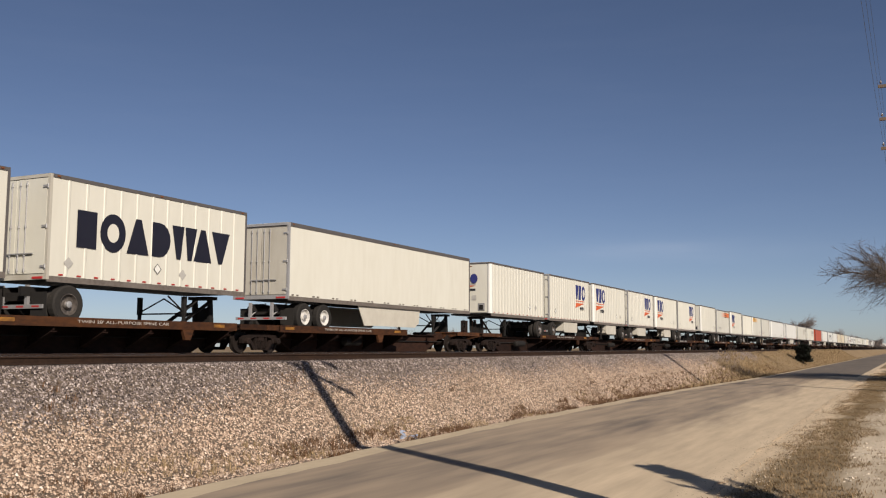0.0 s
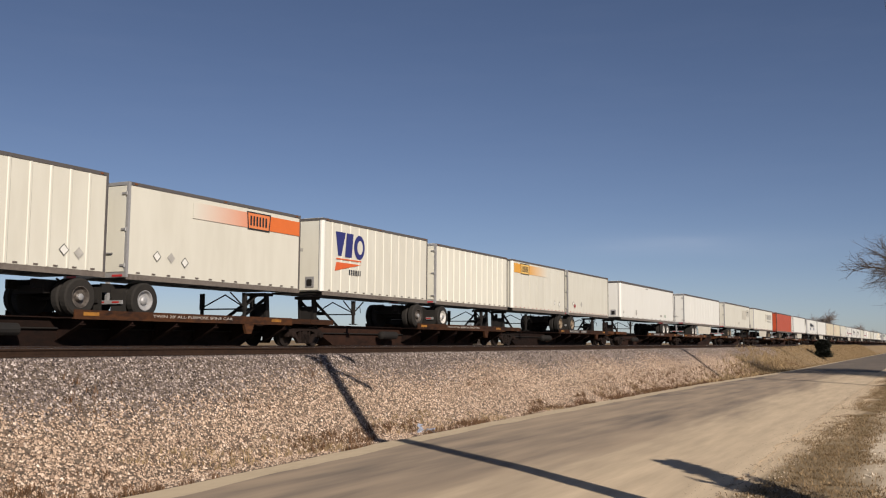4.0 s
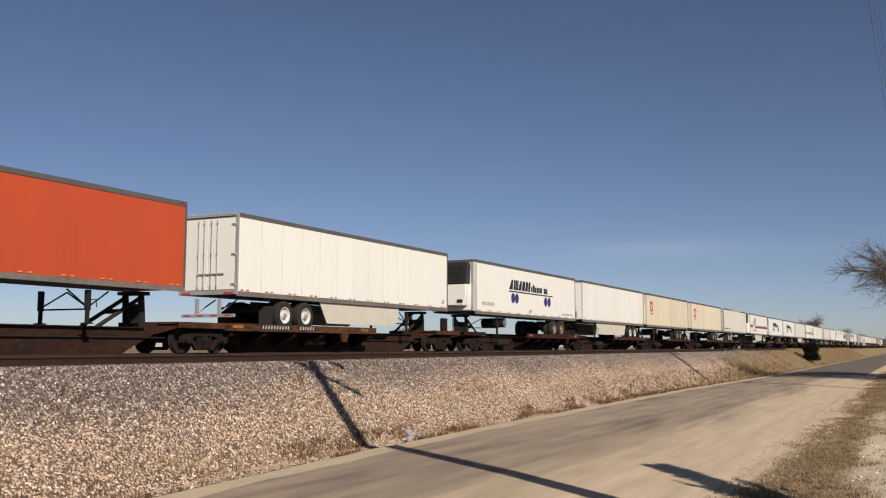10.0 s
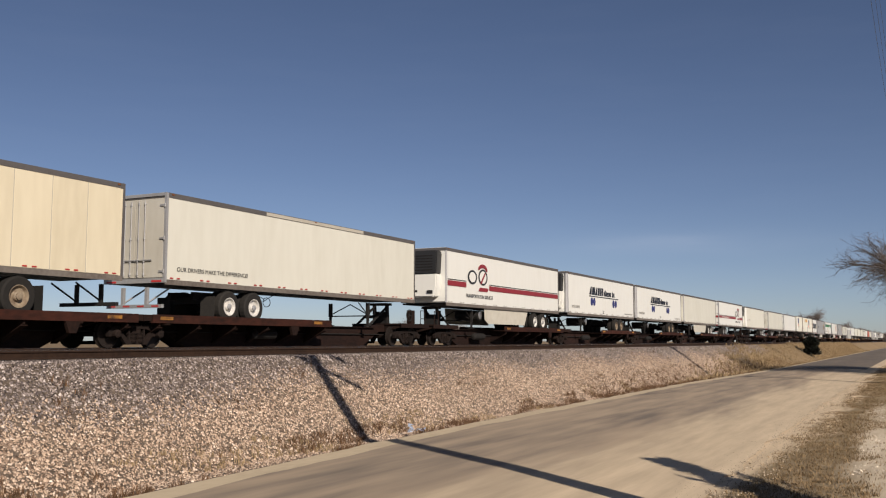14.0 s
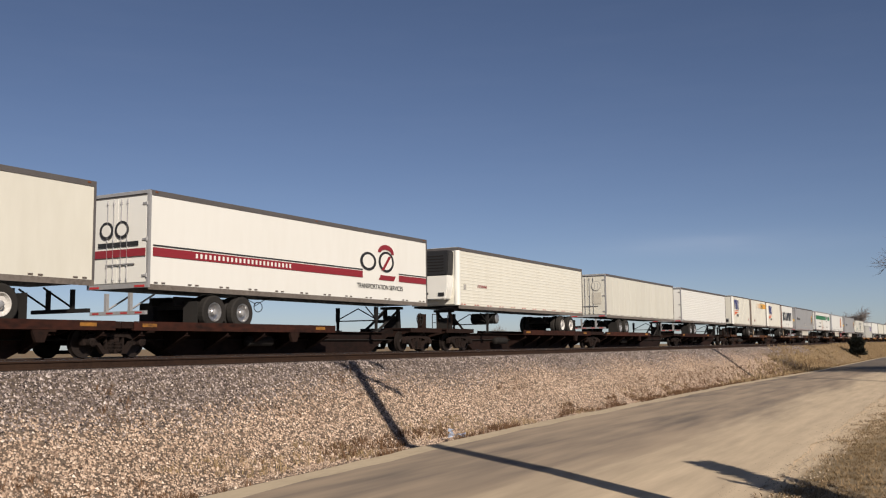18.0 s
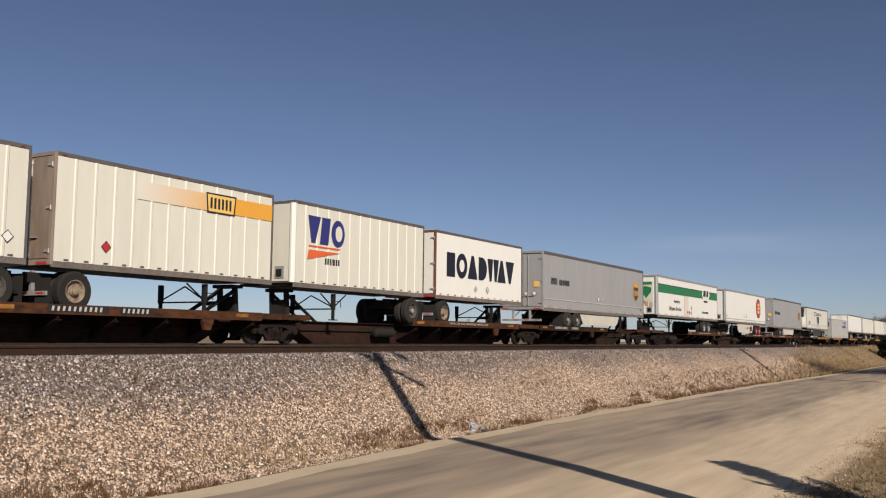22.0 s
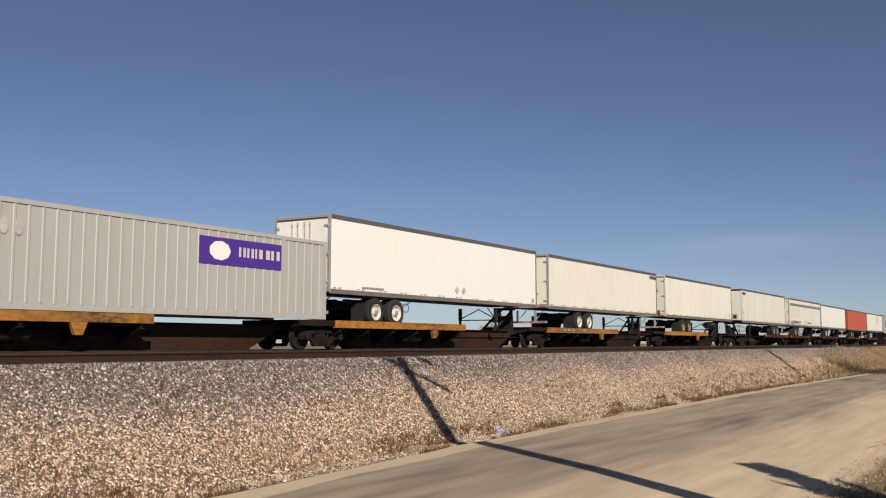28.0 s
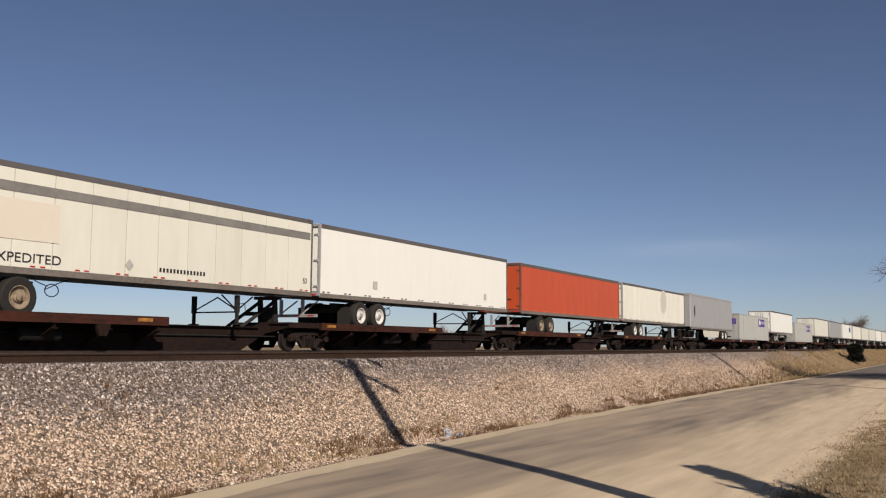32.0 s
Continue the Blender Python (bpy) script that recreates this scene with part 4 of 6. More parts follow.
def trailer(S, L, rear_near, paint, label, style="sheet", rim=RIMWHITE, skirt=None, top=4.0, bot=1.12, unit=False,
            tape=TAPEDARK, rail=DARKRAIL, low=LOWRAIL, axles=None, detail=True, name="semi_trailer", door=None, frame=None, pillar=None, panels=None, posts=13):
    """A road trailer seen from its camera side. u runs from the rear doors; Y(u) maps it to the train's own direction."""
    ob = thing(name, (FAR_TRACK, 0, RAIL + DECK), label, "semi-trailer", "trailers on the train")
    MOVING.append((ob, S))

    def Y(u):
        return u if rear_near else L - u
    d = 1 if rear_near else -1            # direction of growing u
    z0, z1 = bot + 0.16, top - (0.15 if L > 12 else 0.1)
    part("box", shape("box", paint, core_build, L, z0, z1), ob)
    part("top_rail", shape("top_rail", rail, rail_loop, L, z1, top, HALF, 0.05), ob, "dark top rail")
    part("roof", shape("roof", paint, roof_build, L, top - 0.02), ob)
    for s in (1,):
        part("bottom_rail", shape("bottom_rail", low, box, -0.025, 0.0, 0.0, L, bot, z0), ob, "grimy aluminium bottom rail", (s * HALF + (0.0 if s > 0 else 0.025), 0, 0))
    part("floor", shape("floor", UNDER, box, -HALF + 0.05, HALF - 0.05, 0.1, L - 0.1, bot + 0.06, bot + 0.14), ob, "dark underside of the floor")
    face = HALF - 0.02
    if style == "panel":
        n = round((L - 0.3) / 1.22)
        w = (L - 0.3) / n
        me = shape("side_panel", paint, panel_build, round(w, 3), z0 + 0.01, z1 - 0.01)
        part("seam_backing", shape("seam_backing", SEAM, box, 0.0, 0.003, 0.16, round(L - 0.16, 2), z0 + 0.01, z1 - 0.01), ob, "brown stained seams", (face, 0, 0))
        for i in range(n):
            part("side_panel", me, ob, at=(face, 0.15 + i * w, 0))
    elif style == "posts":
        n = posts
        me = shape("side_post", paint, flat_post_build, z0 + 0.01, z1 - 0.01)
        for i in range(1, n):
            part("side_post", me, ob, at=(face, L * i / n, 0))
    elif style == "ribs":
        for i in range(16):
            part("side_rib", shape("side_rib", paint, rib_build, L, 0.0), ob, at=(face, 0, z0 + 0.05 + (z1 - z0 - 0.1) * (i + 0.5) / 16))
    part("corner_post", shape("edge_post", rail, box, -0.03, 0.006, -0.07, 0.0, z0, z1), ob, "dark corner edge", (HALF, L, 0))
    # near end
    end = -0.012
    if rear_near:
        part("rear_frame", shape("rear_frame", frame or (STEEL if paint is not ORANGE else RUSTFRAME), loop_frame, -0.03, 0.06, z0 - 0.1, top - 0.01, HALF + 0.005, 0.09), ob, "steel rear door frame")
        for s in (1, -1):
            dr = part("door", shape("door", door or paint, rounded_box, 0.01, HALF - 0.1, -0.01, 0.03, z0 + 0.06, z1 - 0.02, 0.008), ob, "", (0, -0.015, 0), 0) if s > 0 else \
                part("door", shape("door", door or paint, rounded_box, -HALF + 0.1, -0.01, -0.01, 0.03, z0 + 0.06, z1 - 0.02, 0.008), ob, "", (0, -0.015, 0), 0)
            side = 0.0 if s > 0 else -0.58
            for x in (0.16, 0.42):
                part("lock_rod", shape("lock_rod", STEEL if paint is not ORANGE else RUSTFRAME, lock_rod_build, z0 + 0.08, z1 - 0.05), dr, "galvanised lock rod", (side + x, -0.035, 0))
            if detail:
                part("door_handle", shape("door_handle", STEEL if paint is not ORANGE else RUSTFRAME, door_handle_build, z0 + 0.08), dr, "", (side, -0.035, 0))
            for k in range(3 if detail else 0):
                hx = HALF - 0.14
                part("hinge", shape("hinge", STEEL if paint is not ORANGE else RUSTFRAME, hinge_build), dr, at=(hx * s, -0.015, z0 + 0.25 + k * (z1 - z0 - 0.5) / 2), turn=0 if s > 0 else 0)
        part("tail_lamp", shape("tail_lamp", RED, box, -1.15, -0.75, -0.045, -0.03, z0 - 0.08, z0 - 0.02), ob)
        part("tail_lamp", shape("tail_lamp", RED, box, 0.75, 1.15, -0.045, -0.03, z0 - 0.08, z0 - 0.02), ob)
    else:
        part("nose_panel", shape("nose_panel", paint, rounded_box, -HALF + 0.02, HALF - 0.02, -0.03, 0.06, z0, z1, 0.05), ob)
        if pillar:
            part("corner_post", shape("wide_post", pillar, lathe, ((z0, 0.15), (z0 + 0.9, 0.15), (z0 + 0.9, 0.145), (z1, 0.145)), 14, "z"), ob, "bright metal corner pillar", (HALF - 0.12, 0.08, 0))
        for x in (HALF - 0.05, -HALF + 0.05) if not pillar else (-HALF + 0.05,):
            part("corner_post", shape("corner_post", (BRIGHT if L < 12 else STEEL) if paint is not ORANGE else paint, lathe, ((z0, 0.07 if L > 12 else 0.12), (z1, 0.07 if L > 12 else 0.12)), 10, "z"), ob, at=(x if L > 12 else x * 0.965, 0.04, 0))
        if unit:
            mat = BRIGHT
            part("cooling_unit", shape("cooling_unit", mat, reefer_build, -1, z0 + 0.25, z1 - 0.05), ob, "white refrigeration unit housing")
            g = part("cooling_grille", shape("cooling_grille", BLACK, reefer_black_build, -1, z0 + 0.26 + 0.5 * (z1 - z0 - 0.3), z1 - 0.02), ob, "black louvred upper shroud")
            for k in range(6):
                part("louvre", shape("louvre", UNDER, louvre_build, -1, 0.0), g, at=(0, 0, z0 + 0.62 * (z1 - z0) + 0.14 * k))
            part("control_box", shape("control_box", BLACK, rounded_box, 0.5, 0.8, -0.6, -0.53, z0 + 0.42, z0 + 0.58, 0.01), ob, "black control panel")
            part("fuel_filler", shape("fuel_filler", UNDER, rounded_box, -0.3, -0.05, -0.58, -0.53, z0 + 0.5, z0 + 0.6, 0.01), ob)
            tank = part("fuel_tank", shape("fuel_tank", UNDER, lathe, ((-0.7, 0.1), (-0.68, 0.27), (0.68, 0.27), (0.7, 0.24)), 14, "x"), ob, "round black fuel tank", (0.3, 4.6, 0.75))
            part("tank_cap", shape("tank_cap", RIMSTEEL, lathe, ((0.70, 0.22), (0.715, 0.2), (0.73, 0.08)), 14, "x"), tank, "bright end of the tank")
        else:
            cb = part("connector_box", shape("connector_box", STEEL, rounded_box, 0.5, 0.9, -0.06, -0.02, z0 + 0.14, z0 + 0.56, 0.012), ob, "grey air and light connector plate")
            part("socket", shape("socket", UNDER, rounded_box, 0.58, 0.82, -0.10, -0.055, z0 + 0.2, z0 + 0.46, 0.02), cb, "black gladhand sockets")
            part("vent", shape("vent", STEEL, rounded_box, -1.0, -0.75, -0.05, -0.02, z0 + 0.1, z0 + 0.5, 0.01), ob)
            if detail:
                part("nose_lamp", shape("nose_lamp", AMBER, rounded_box, -0.12, 0.12, -0.055, -0.025, z1 - 0.14, z1 - 0.09, 0.008), ob)
                part("nose_plate", shape("nose_plate", GHOSTDARK, box, -0.1, 0.35, -0.036, -0.03, z0 + 1.55, z0 + 1.68), ob, "faded grey notice")
    part("bumper", shape("bumper", STEEL if rear_near else UNDER, bumper_build, 0.42, d), ob, "rear underride guard", (0, Y(0.05), 0))
    if rear_near and detail:
        for x in (-0.9, -0.3, 0.3, 0.9):
            part("bumper_tape", shape("bumper_tape", TAPE, box, -0.14, 0.14, -0.064, -0.06, 0.43, 0.48), ob, "red reflective tape", (x, 0.05, 0))
    # running gear
    axles = axles or ((2.8, 4.12) if L > 12 else (0.8,))
    for u in axles:
        axle_set(ob, Y(u), rim)
    span = axles[-1] - axles[0] + 1.5
    part("suspension", shape("suspension", UNDER, suspension_build, span, d), ob, "black slider frame", (0, min(Y(axles[0] - 0.6), Y(axles[-1] + 0.6)), 0.0))
    for x in (-0.95, 0.95):
        part("mud_flap", shape("mud_flap", TYRE, flap_build), ob, at=(x, Y(axles[0] - 0.75), 0))
    if S > 1000:
        return ob, Board(ob, bot + 0.16, HALF)
    ul = L - 3.6 if L > 12 else L - 2.7
    for x in (-0.95, 0.95):
        part("landing_leg", shape("landing_leg", UNDER, leg_build), ob, "", (x, Y(ul), 0.0))
    for a, c, r in (((-0.95, 0, 0.45), (0.95, 0, 0.45), 0.028), ((-0.95, 0, 0.5), (0.0, 0.1 * d, 0.95), 0.024), ((0.95, 0, 0.5), (0.0, 0.1 * d, 0.95), 0.024),
                    ((0.95, 0, 0.5), (0.95, -0.75 * d, 0.98), 0.026), ((0.95, 0, 0.5), (0.95, 0.75 * d, 0.98), 0.026)):
        part("landing_brace", shape("landing_brace", UNDER, rod, a, c, r), ob, at=(0, Y(ul), 0))
    if detail:
        part("crank", shape("crank", UNDER, crank_build), ob, at=(1.0, Y(ul), 0))
    if detail and L > 12 and S % 3 > 1:
        part("hose_coil", shape("hose_coil", UNDER, coil_build), ob, "looped black air hose", at=(0.3, Y(axles[-1] + 1.3), 0))
    if detail:
        strip = part("reflective_tape", shape("reflective_tape", tape, tape_build, L, z0 + 0.03), ob, "", (HALF, 0, 0))
        strip["kind"] = "stuff"
        if tape is TAPEWHITE:
            red = part("reflective_tape", shape("reflective_tape", TAPE, tape_build, L - 0.6, z0 + 0.03), ob, "", (HALF, 0.3, 0))
            red["kind"] = "stuff"
    for y in ((0.25, L / 2, L - 0.25) if detail else ()):
        part("marker_lamp", shape("marker_lamp", AMBER, box, 0, 0.02, -0.05, 0.05, -0.02, 0.02), ob, at=(HALF, y, top - 0.05))
    if skirt:
        a, b = panels or (axles[-1] + 1.0, axles[-1] + 7.2)
        pts = [(Y(a), bot + 0.04), (Y(a + 0.55), 0.3), (Y(b - 0.4), 0.3), (Y(b), 0.5), (Y(b + 0.1), bot + 0.04)]
        me = shape("side_skirt", skirt, decal_build, outline(pts), 0.0, 0.03)
        part("side_skirt", me, ob, "pale aerodynamic side skirt" if skirt is SKIRT else "black side skirt", (HALF - 0.12, 0, 0))
        part("side_skirt", me, ob, "", (-HALF + 0.09, 0, 0))
        for u in (a + 0.9, (a + b) / 2, b - 0.7):
            part("skirt_strut", shape("skirt_strut", UNDER, rod, (HALF - 0.13, 0, 0.5), (HALF - 0.6, 0, bot + 0.08), 0.02, 5), ob, "", (0, Y(u), 0))
    return ob, Board(ob, bot + 0.16, HALF if style != "panel" else HALF + 0.004)


def container(S, L, label, height=2.7, paint=None):
    """A steel domestic container standing on the car's pedestals."""
    paint = paint or BOXGREY
    ob = thing("shipping_container", (FAR_TRACK, 0, RAIL + DECK + 0.2), label, "container", "containers on the train")
    MOVING.append((ob, S))
    part("box", shape("box", paint, box, -1.21, 1.21, 0.08, L - 0.08, 0.12, height - 0.08), ob)
    part("roof", shape("roof", paint, box, -1.2, 1.2, 0.06, L - 0.06, height - 0.07, height - 0.03), ob)
    n = 40
    for i in range(n):
        if L > 12:
            part("corrugation", shape("corrugation", paint, flat_post_build, 0.16, height - 0.12), ob, at=(1.205, 0.3 + i * (L - 0.6) / (n - 1), 0))
    for y in (0.0, 2.1, L - 2.3, L - 0.16):
        part("corner_post", shape("post", paint, box, 1.14, 1.26, 0, 0.16, 0, height), ob, at=(0, y, 0))
        part("corner_post", shape("post", paint, box, -1.26, -1.14, 0, 0.16, 0, height), ob, at=(0, y, 0))
    for z in (0, height - 0.12):
        for x in (-1.24, 1.14):
            part("side_rail", shape("side_rail", paint, box, 0, 0.1, 0, L, 0, 0.12), ob, at=(x, 0, z))
        part("end_rail", shape("end_rail", STEEL, box, -1.14, 1.14, 0, 0.1, 0, 0.12), ob, at=(0, 0, z))
    for s in (0, 1):
        part("door", shape("cdoor", paint, box, 0.01, 1.12, 0.03, 0.07, 0.14, height - 0.14), ob, at=(0 if s else -1.13, 0, 0))
    for x in (-0.95, -0.45, 0.2, 0.7):
        part("lock_rod", shape("clock", STEEL, rod, (0, 0, 0.15), (0, 0, height - 0.15), 0.022), ob, "galvanised lock rod", (x, 0.005, 0))
    return ob, Board(ob, 0.0, 1.23)


# ---- spine cars ----
SILL = 0.36


def sill_build(bm, U, e0, e1):
    """The deep centre sill, drawn in at both ends over the trucks. e0, e1: how long the shallow ends are."""
    prism(bm, ((0.0, 0.690), (0.0, 0.930), (e0, 0.930), (e0 + 0.5, 0.790), (U - e1 - 0.5, 0.790), (U - e1, 0.930), (U, 0.930), (U, 0.690),
               (U - e1, 0.620), (U - e1 - 1.3, 0.02), (e0 + 1.3, 0.02), (e0, 0.620)), -SILL, SILL)


def sill_flange_build(bm, U, e0, e1):
    box(bm, -SILL - 0.12, SILL + 0.12, e0 + 0.5, U - e1 - 0.5, 0.790, 0.820)
    box(bm, -SILL - 0.1, SILL + 0.1, e0 + 1.35, U - e1 - 1.35, -0.01, 0.02)


def side_beam_build(bm, a, b):
    prism(bm, ((1.30, 0.750), (1.40, 0.750), (1.40, 1.010), (1.36, 1.010), (1.36, 0.790), (1.30, 0.790)), a, b, "y")


def pan_build(bm, a, b):
    box(bm, SILL + 0.12, 1.31, a, b, 0.770, 0.805)


def bracket_build(bm, s):
    prism(bm, ((SILL * s, 0.16), (SILL * s, 0.760), (1.33 * s, 0.760), (1.33 * s, 0.650), ), -0.03, 0.03, "y")
    prism(bm, ((SILL * s, 0.13), (1.33 * s, 0.630), (1.33 * s, 0.6), (SILL * s, 0.18)), -0.11, 0.11, "y")


def hitch_build(bm, d):
    for x in (-0.33, 0.33):
        prism(bm, ((0.0, 0.810), (0.22, 0.810), (0.12, 1.86), (-0.06, 1.86)), x - 0.05, x + 0.05)
        a = Vector((x, 0.05, 1.76))
        rod(bm, a, (x, 1.75 * d, 0.78), 0.07, 4)
    box(bm, -0.42, 0.42, -0.22, 0.32, 1.82, 1.93)
    box(bm, -0.3, 0.3, 0.02, 0.1, 0.95, 1.55)
    box(bm, -0.3, 0.3, *sorted((0.75 * d, 0.82 * d)), 1.22, 1.36)


def end_platform_build(bm, a, b):
    box(bm, -1.28, 1.28, a, b, 0.940, 1.000)
    box(bm, 1.26, 1.30, a, b, 0.810, 1.000)
    box(bm, -1.30, -1.26, a, b, 0.810, 1.000)
    for y in (a + 0.1, (a + b) / 2, b - 0.1):
        prism(bm, ((0.3, 0.620), (1.26, 0.830), (1.26, 0.940), (0.3, 0.940)), y - 0.03, y + 0.03, "y")


def truck_frame_build(bm):
    """A three-piece freight truck's side frame: arched top chord, sagging lower chord, columns and pedestal jaws."""
    top = [(1.12, 0.50), (1.10, 0.34), (1.01, 0.34), (0.98, 0.50), (0.76, 0.50), (0.73, 0.34), (0.62, 0.34), (0.60, 0.50), (0.36, 0.57)]
    prism(bm, [(-y, z) for y, z in top] + [(y, z) for y, z in top[::-1]] + [(1.02, 0.61), (0.45, 0.69), (-0.45, 0.69), (-1.02, 0.61)], -0.07, 0.07)
    low = [(0.66, 0.38), (0.42, 0.10), (-0.42, 0.10), (-0.66, 0.38), (-0.56, 0.46), (-0.35, 0.21), (0.35, 0.21), (0.56, 0.46)]
    prism(bm, low, -0.06, 0.06)
    for y in (-0.33, 0.27):
        box(bm, -0.05, 0.05, y, y + 0.06, 0.2, 0.6)


def spring_build(bm):
    lathe(bm, [(0.15 + k * 0.02, 0.13 if k % 2 else 0.105) for k in range(15)], 10, "z")


def car_wheel_build(bm):
    lathe(bm, ((-0.075, 0.445), (-0.05, 0.445), (-0.045, 0.42), (0.06, 0.416), (0.06, 0.36), (0.02, 0.34), (0.02, 0.14), (0.07, 0.12), (0.07, 0.05)), 24)


def bearing_build(bm):
    lathe(bm, ((0, 0.12), (0.16, 0.12), (0.18, 0.08), (0.185, 0.02)), 12)
    for a in (0.5, 2.6, 4.7):
        rod(bm, (0.18, 0.07 * math.cos(a), 0.07 * math.sin(a)), (0.2, 0.07 * math.cos(a), 0.07 * math.sin(a)), 0.018, 5)


def truck(parent, y):
    """A two-axle truck hung under the car."""
    t = part("truck", shape("bolster", TRUCKSTEEL, rounded_box, -1.05, 1.05, -0.17, 0.17, 0.42, 0.62, 0.02), parent, "rusty two-axle freight truck with shade in its colour", (0, y, 0))
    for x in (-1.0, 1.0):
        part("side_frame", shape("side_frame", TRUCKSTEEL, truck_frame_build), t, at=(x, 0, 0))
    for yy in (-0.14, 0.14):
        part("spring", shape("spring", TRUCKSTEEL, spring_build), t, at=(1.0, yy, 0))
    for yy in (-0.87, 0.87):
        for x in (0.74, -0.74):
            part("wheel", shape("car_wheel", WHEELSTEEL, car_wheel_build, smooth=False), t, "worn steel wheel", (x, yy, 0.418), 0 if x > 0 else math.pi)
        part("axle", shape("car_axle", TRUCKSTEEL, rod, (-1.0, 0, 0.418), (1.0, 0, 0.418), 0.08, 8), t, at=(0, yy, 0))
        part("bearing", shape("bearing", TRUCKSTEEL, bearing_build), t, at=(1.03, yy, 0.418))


def ladder_build(bm):
    for y in (0, 0.42):
        rod(bm, (0, y, 0.95), (0, y, 1.62), 0.018)
    for z in (1.25, 1.62):
        rod(bm, (0, 0, z), (0, 0.42, z), 0.016)


def brake_wheel_build(bm):
    n = 16
    for i in range(n):
        a, b = i * math.tau / n, (i + 1) * math.tau / n
        rod(bm, (0, 0.26 * math.cos(a), 0.26 * math.sin(a)), (0, 0.26 * math.cos(b), 0.26 * math.sin(b)), 0.02, 5)
    for i in range(5):
        a = i * math.tau / 5
        rod(bm, (0, 0, 0), (0, 0.26 * math.cos(a), 0.26 * math.sin(a)), 0.014, 4)
    lathe(bm, ((-0.03, 0.05), (0.03, 0.05)), 8)


def coupler_build(bm, s):
    box(bm, -0.1, 0.1, *sorted((0, s * 0.55)), 0.62, 0.86)
    prism(bm, ((-0.16, 0.55 * s), (0.2, 0.5 * s), (0.2, 0.85 * s), (-0.05, 0.8 * s)), 0.58, 0.9, "z")


def air_tank_build(bm):
    lathe(bm, ((-0.65, 0.05), (-0.6, 0.17), (0.6, 0.17), (0.65, 0.05)), 12, "y")


CARS = []


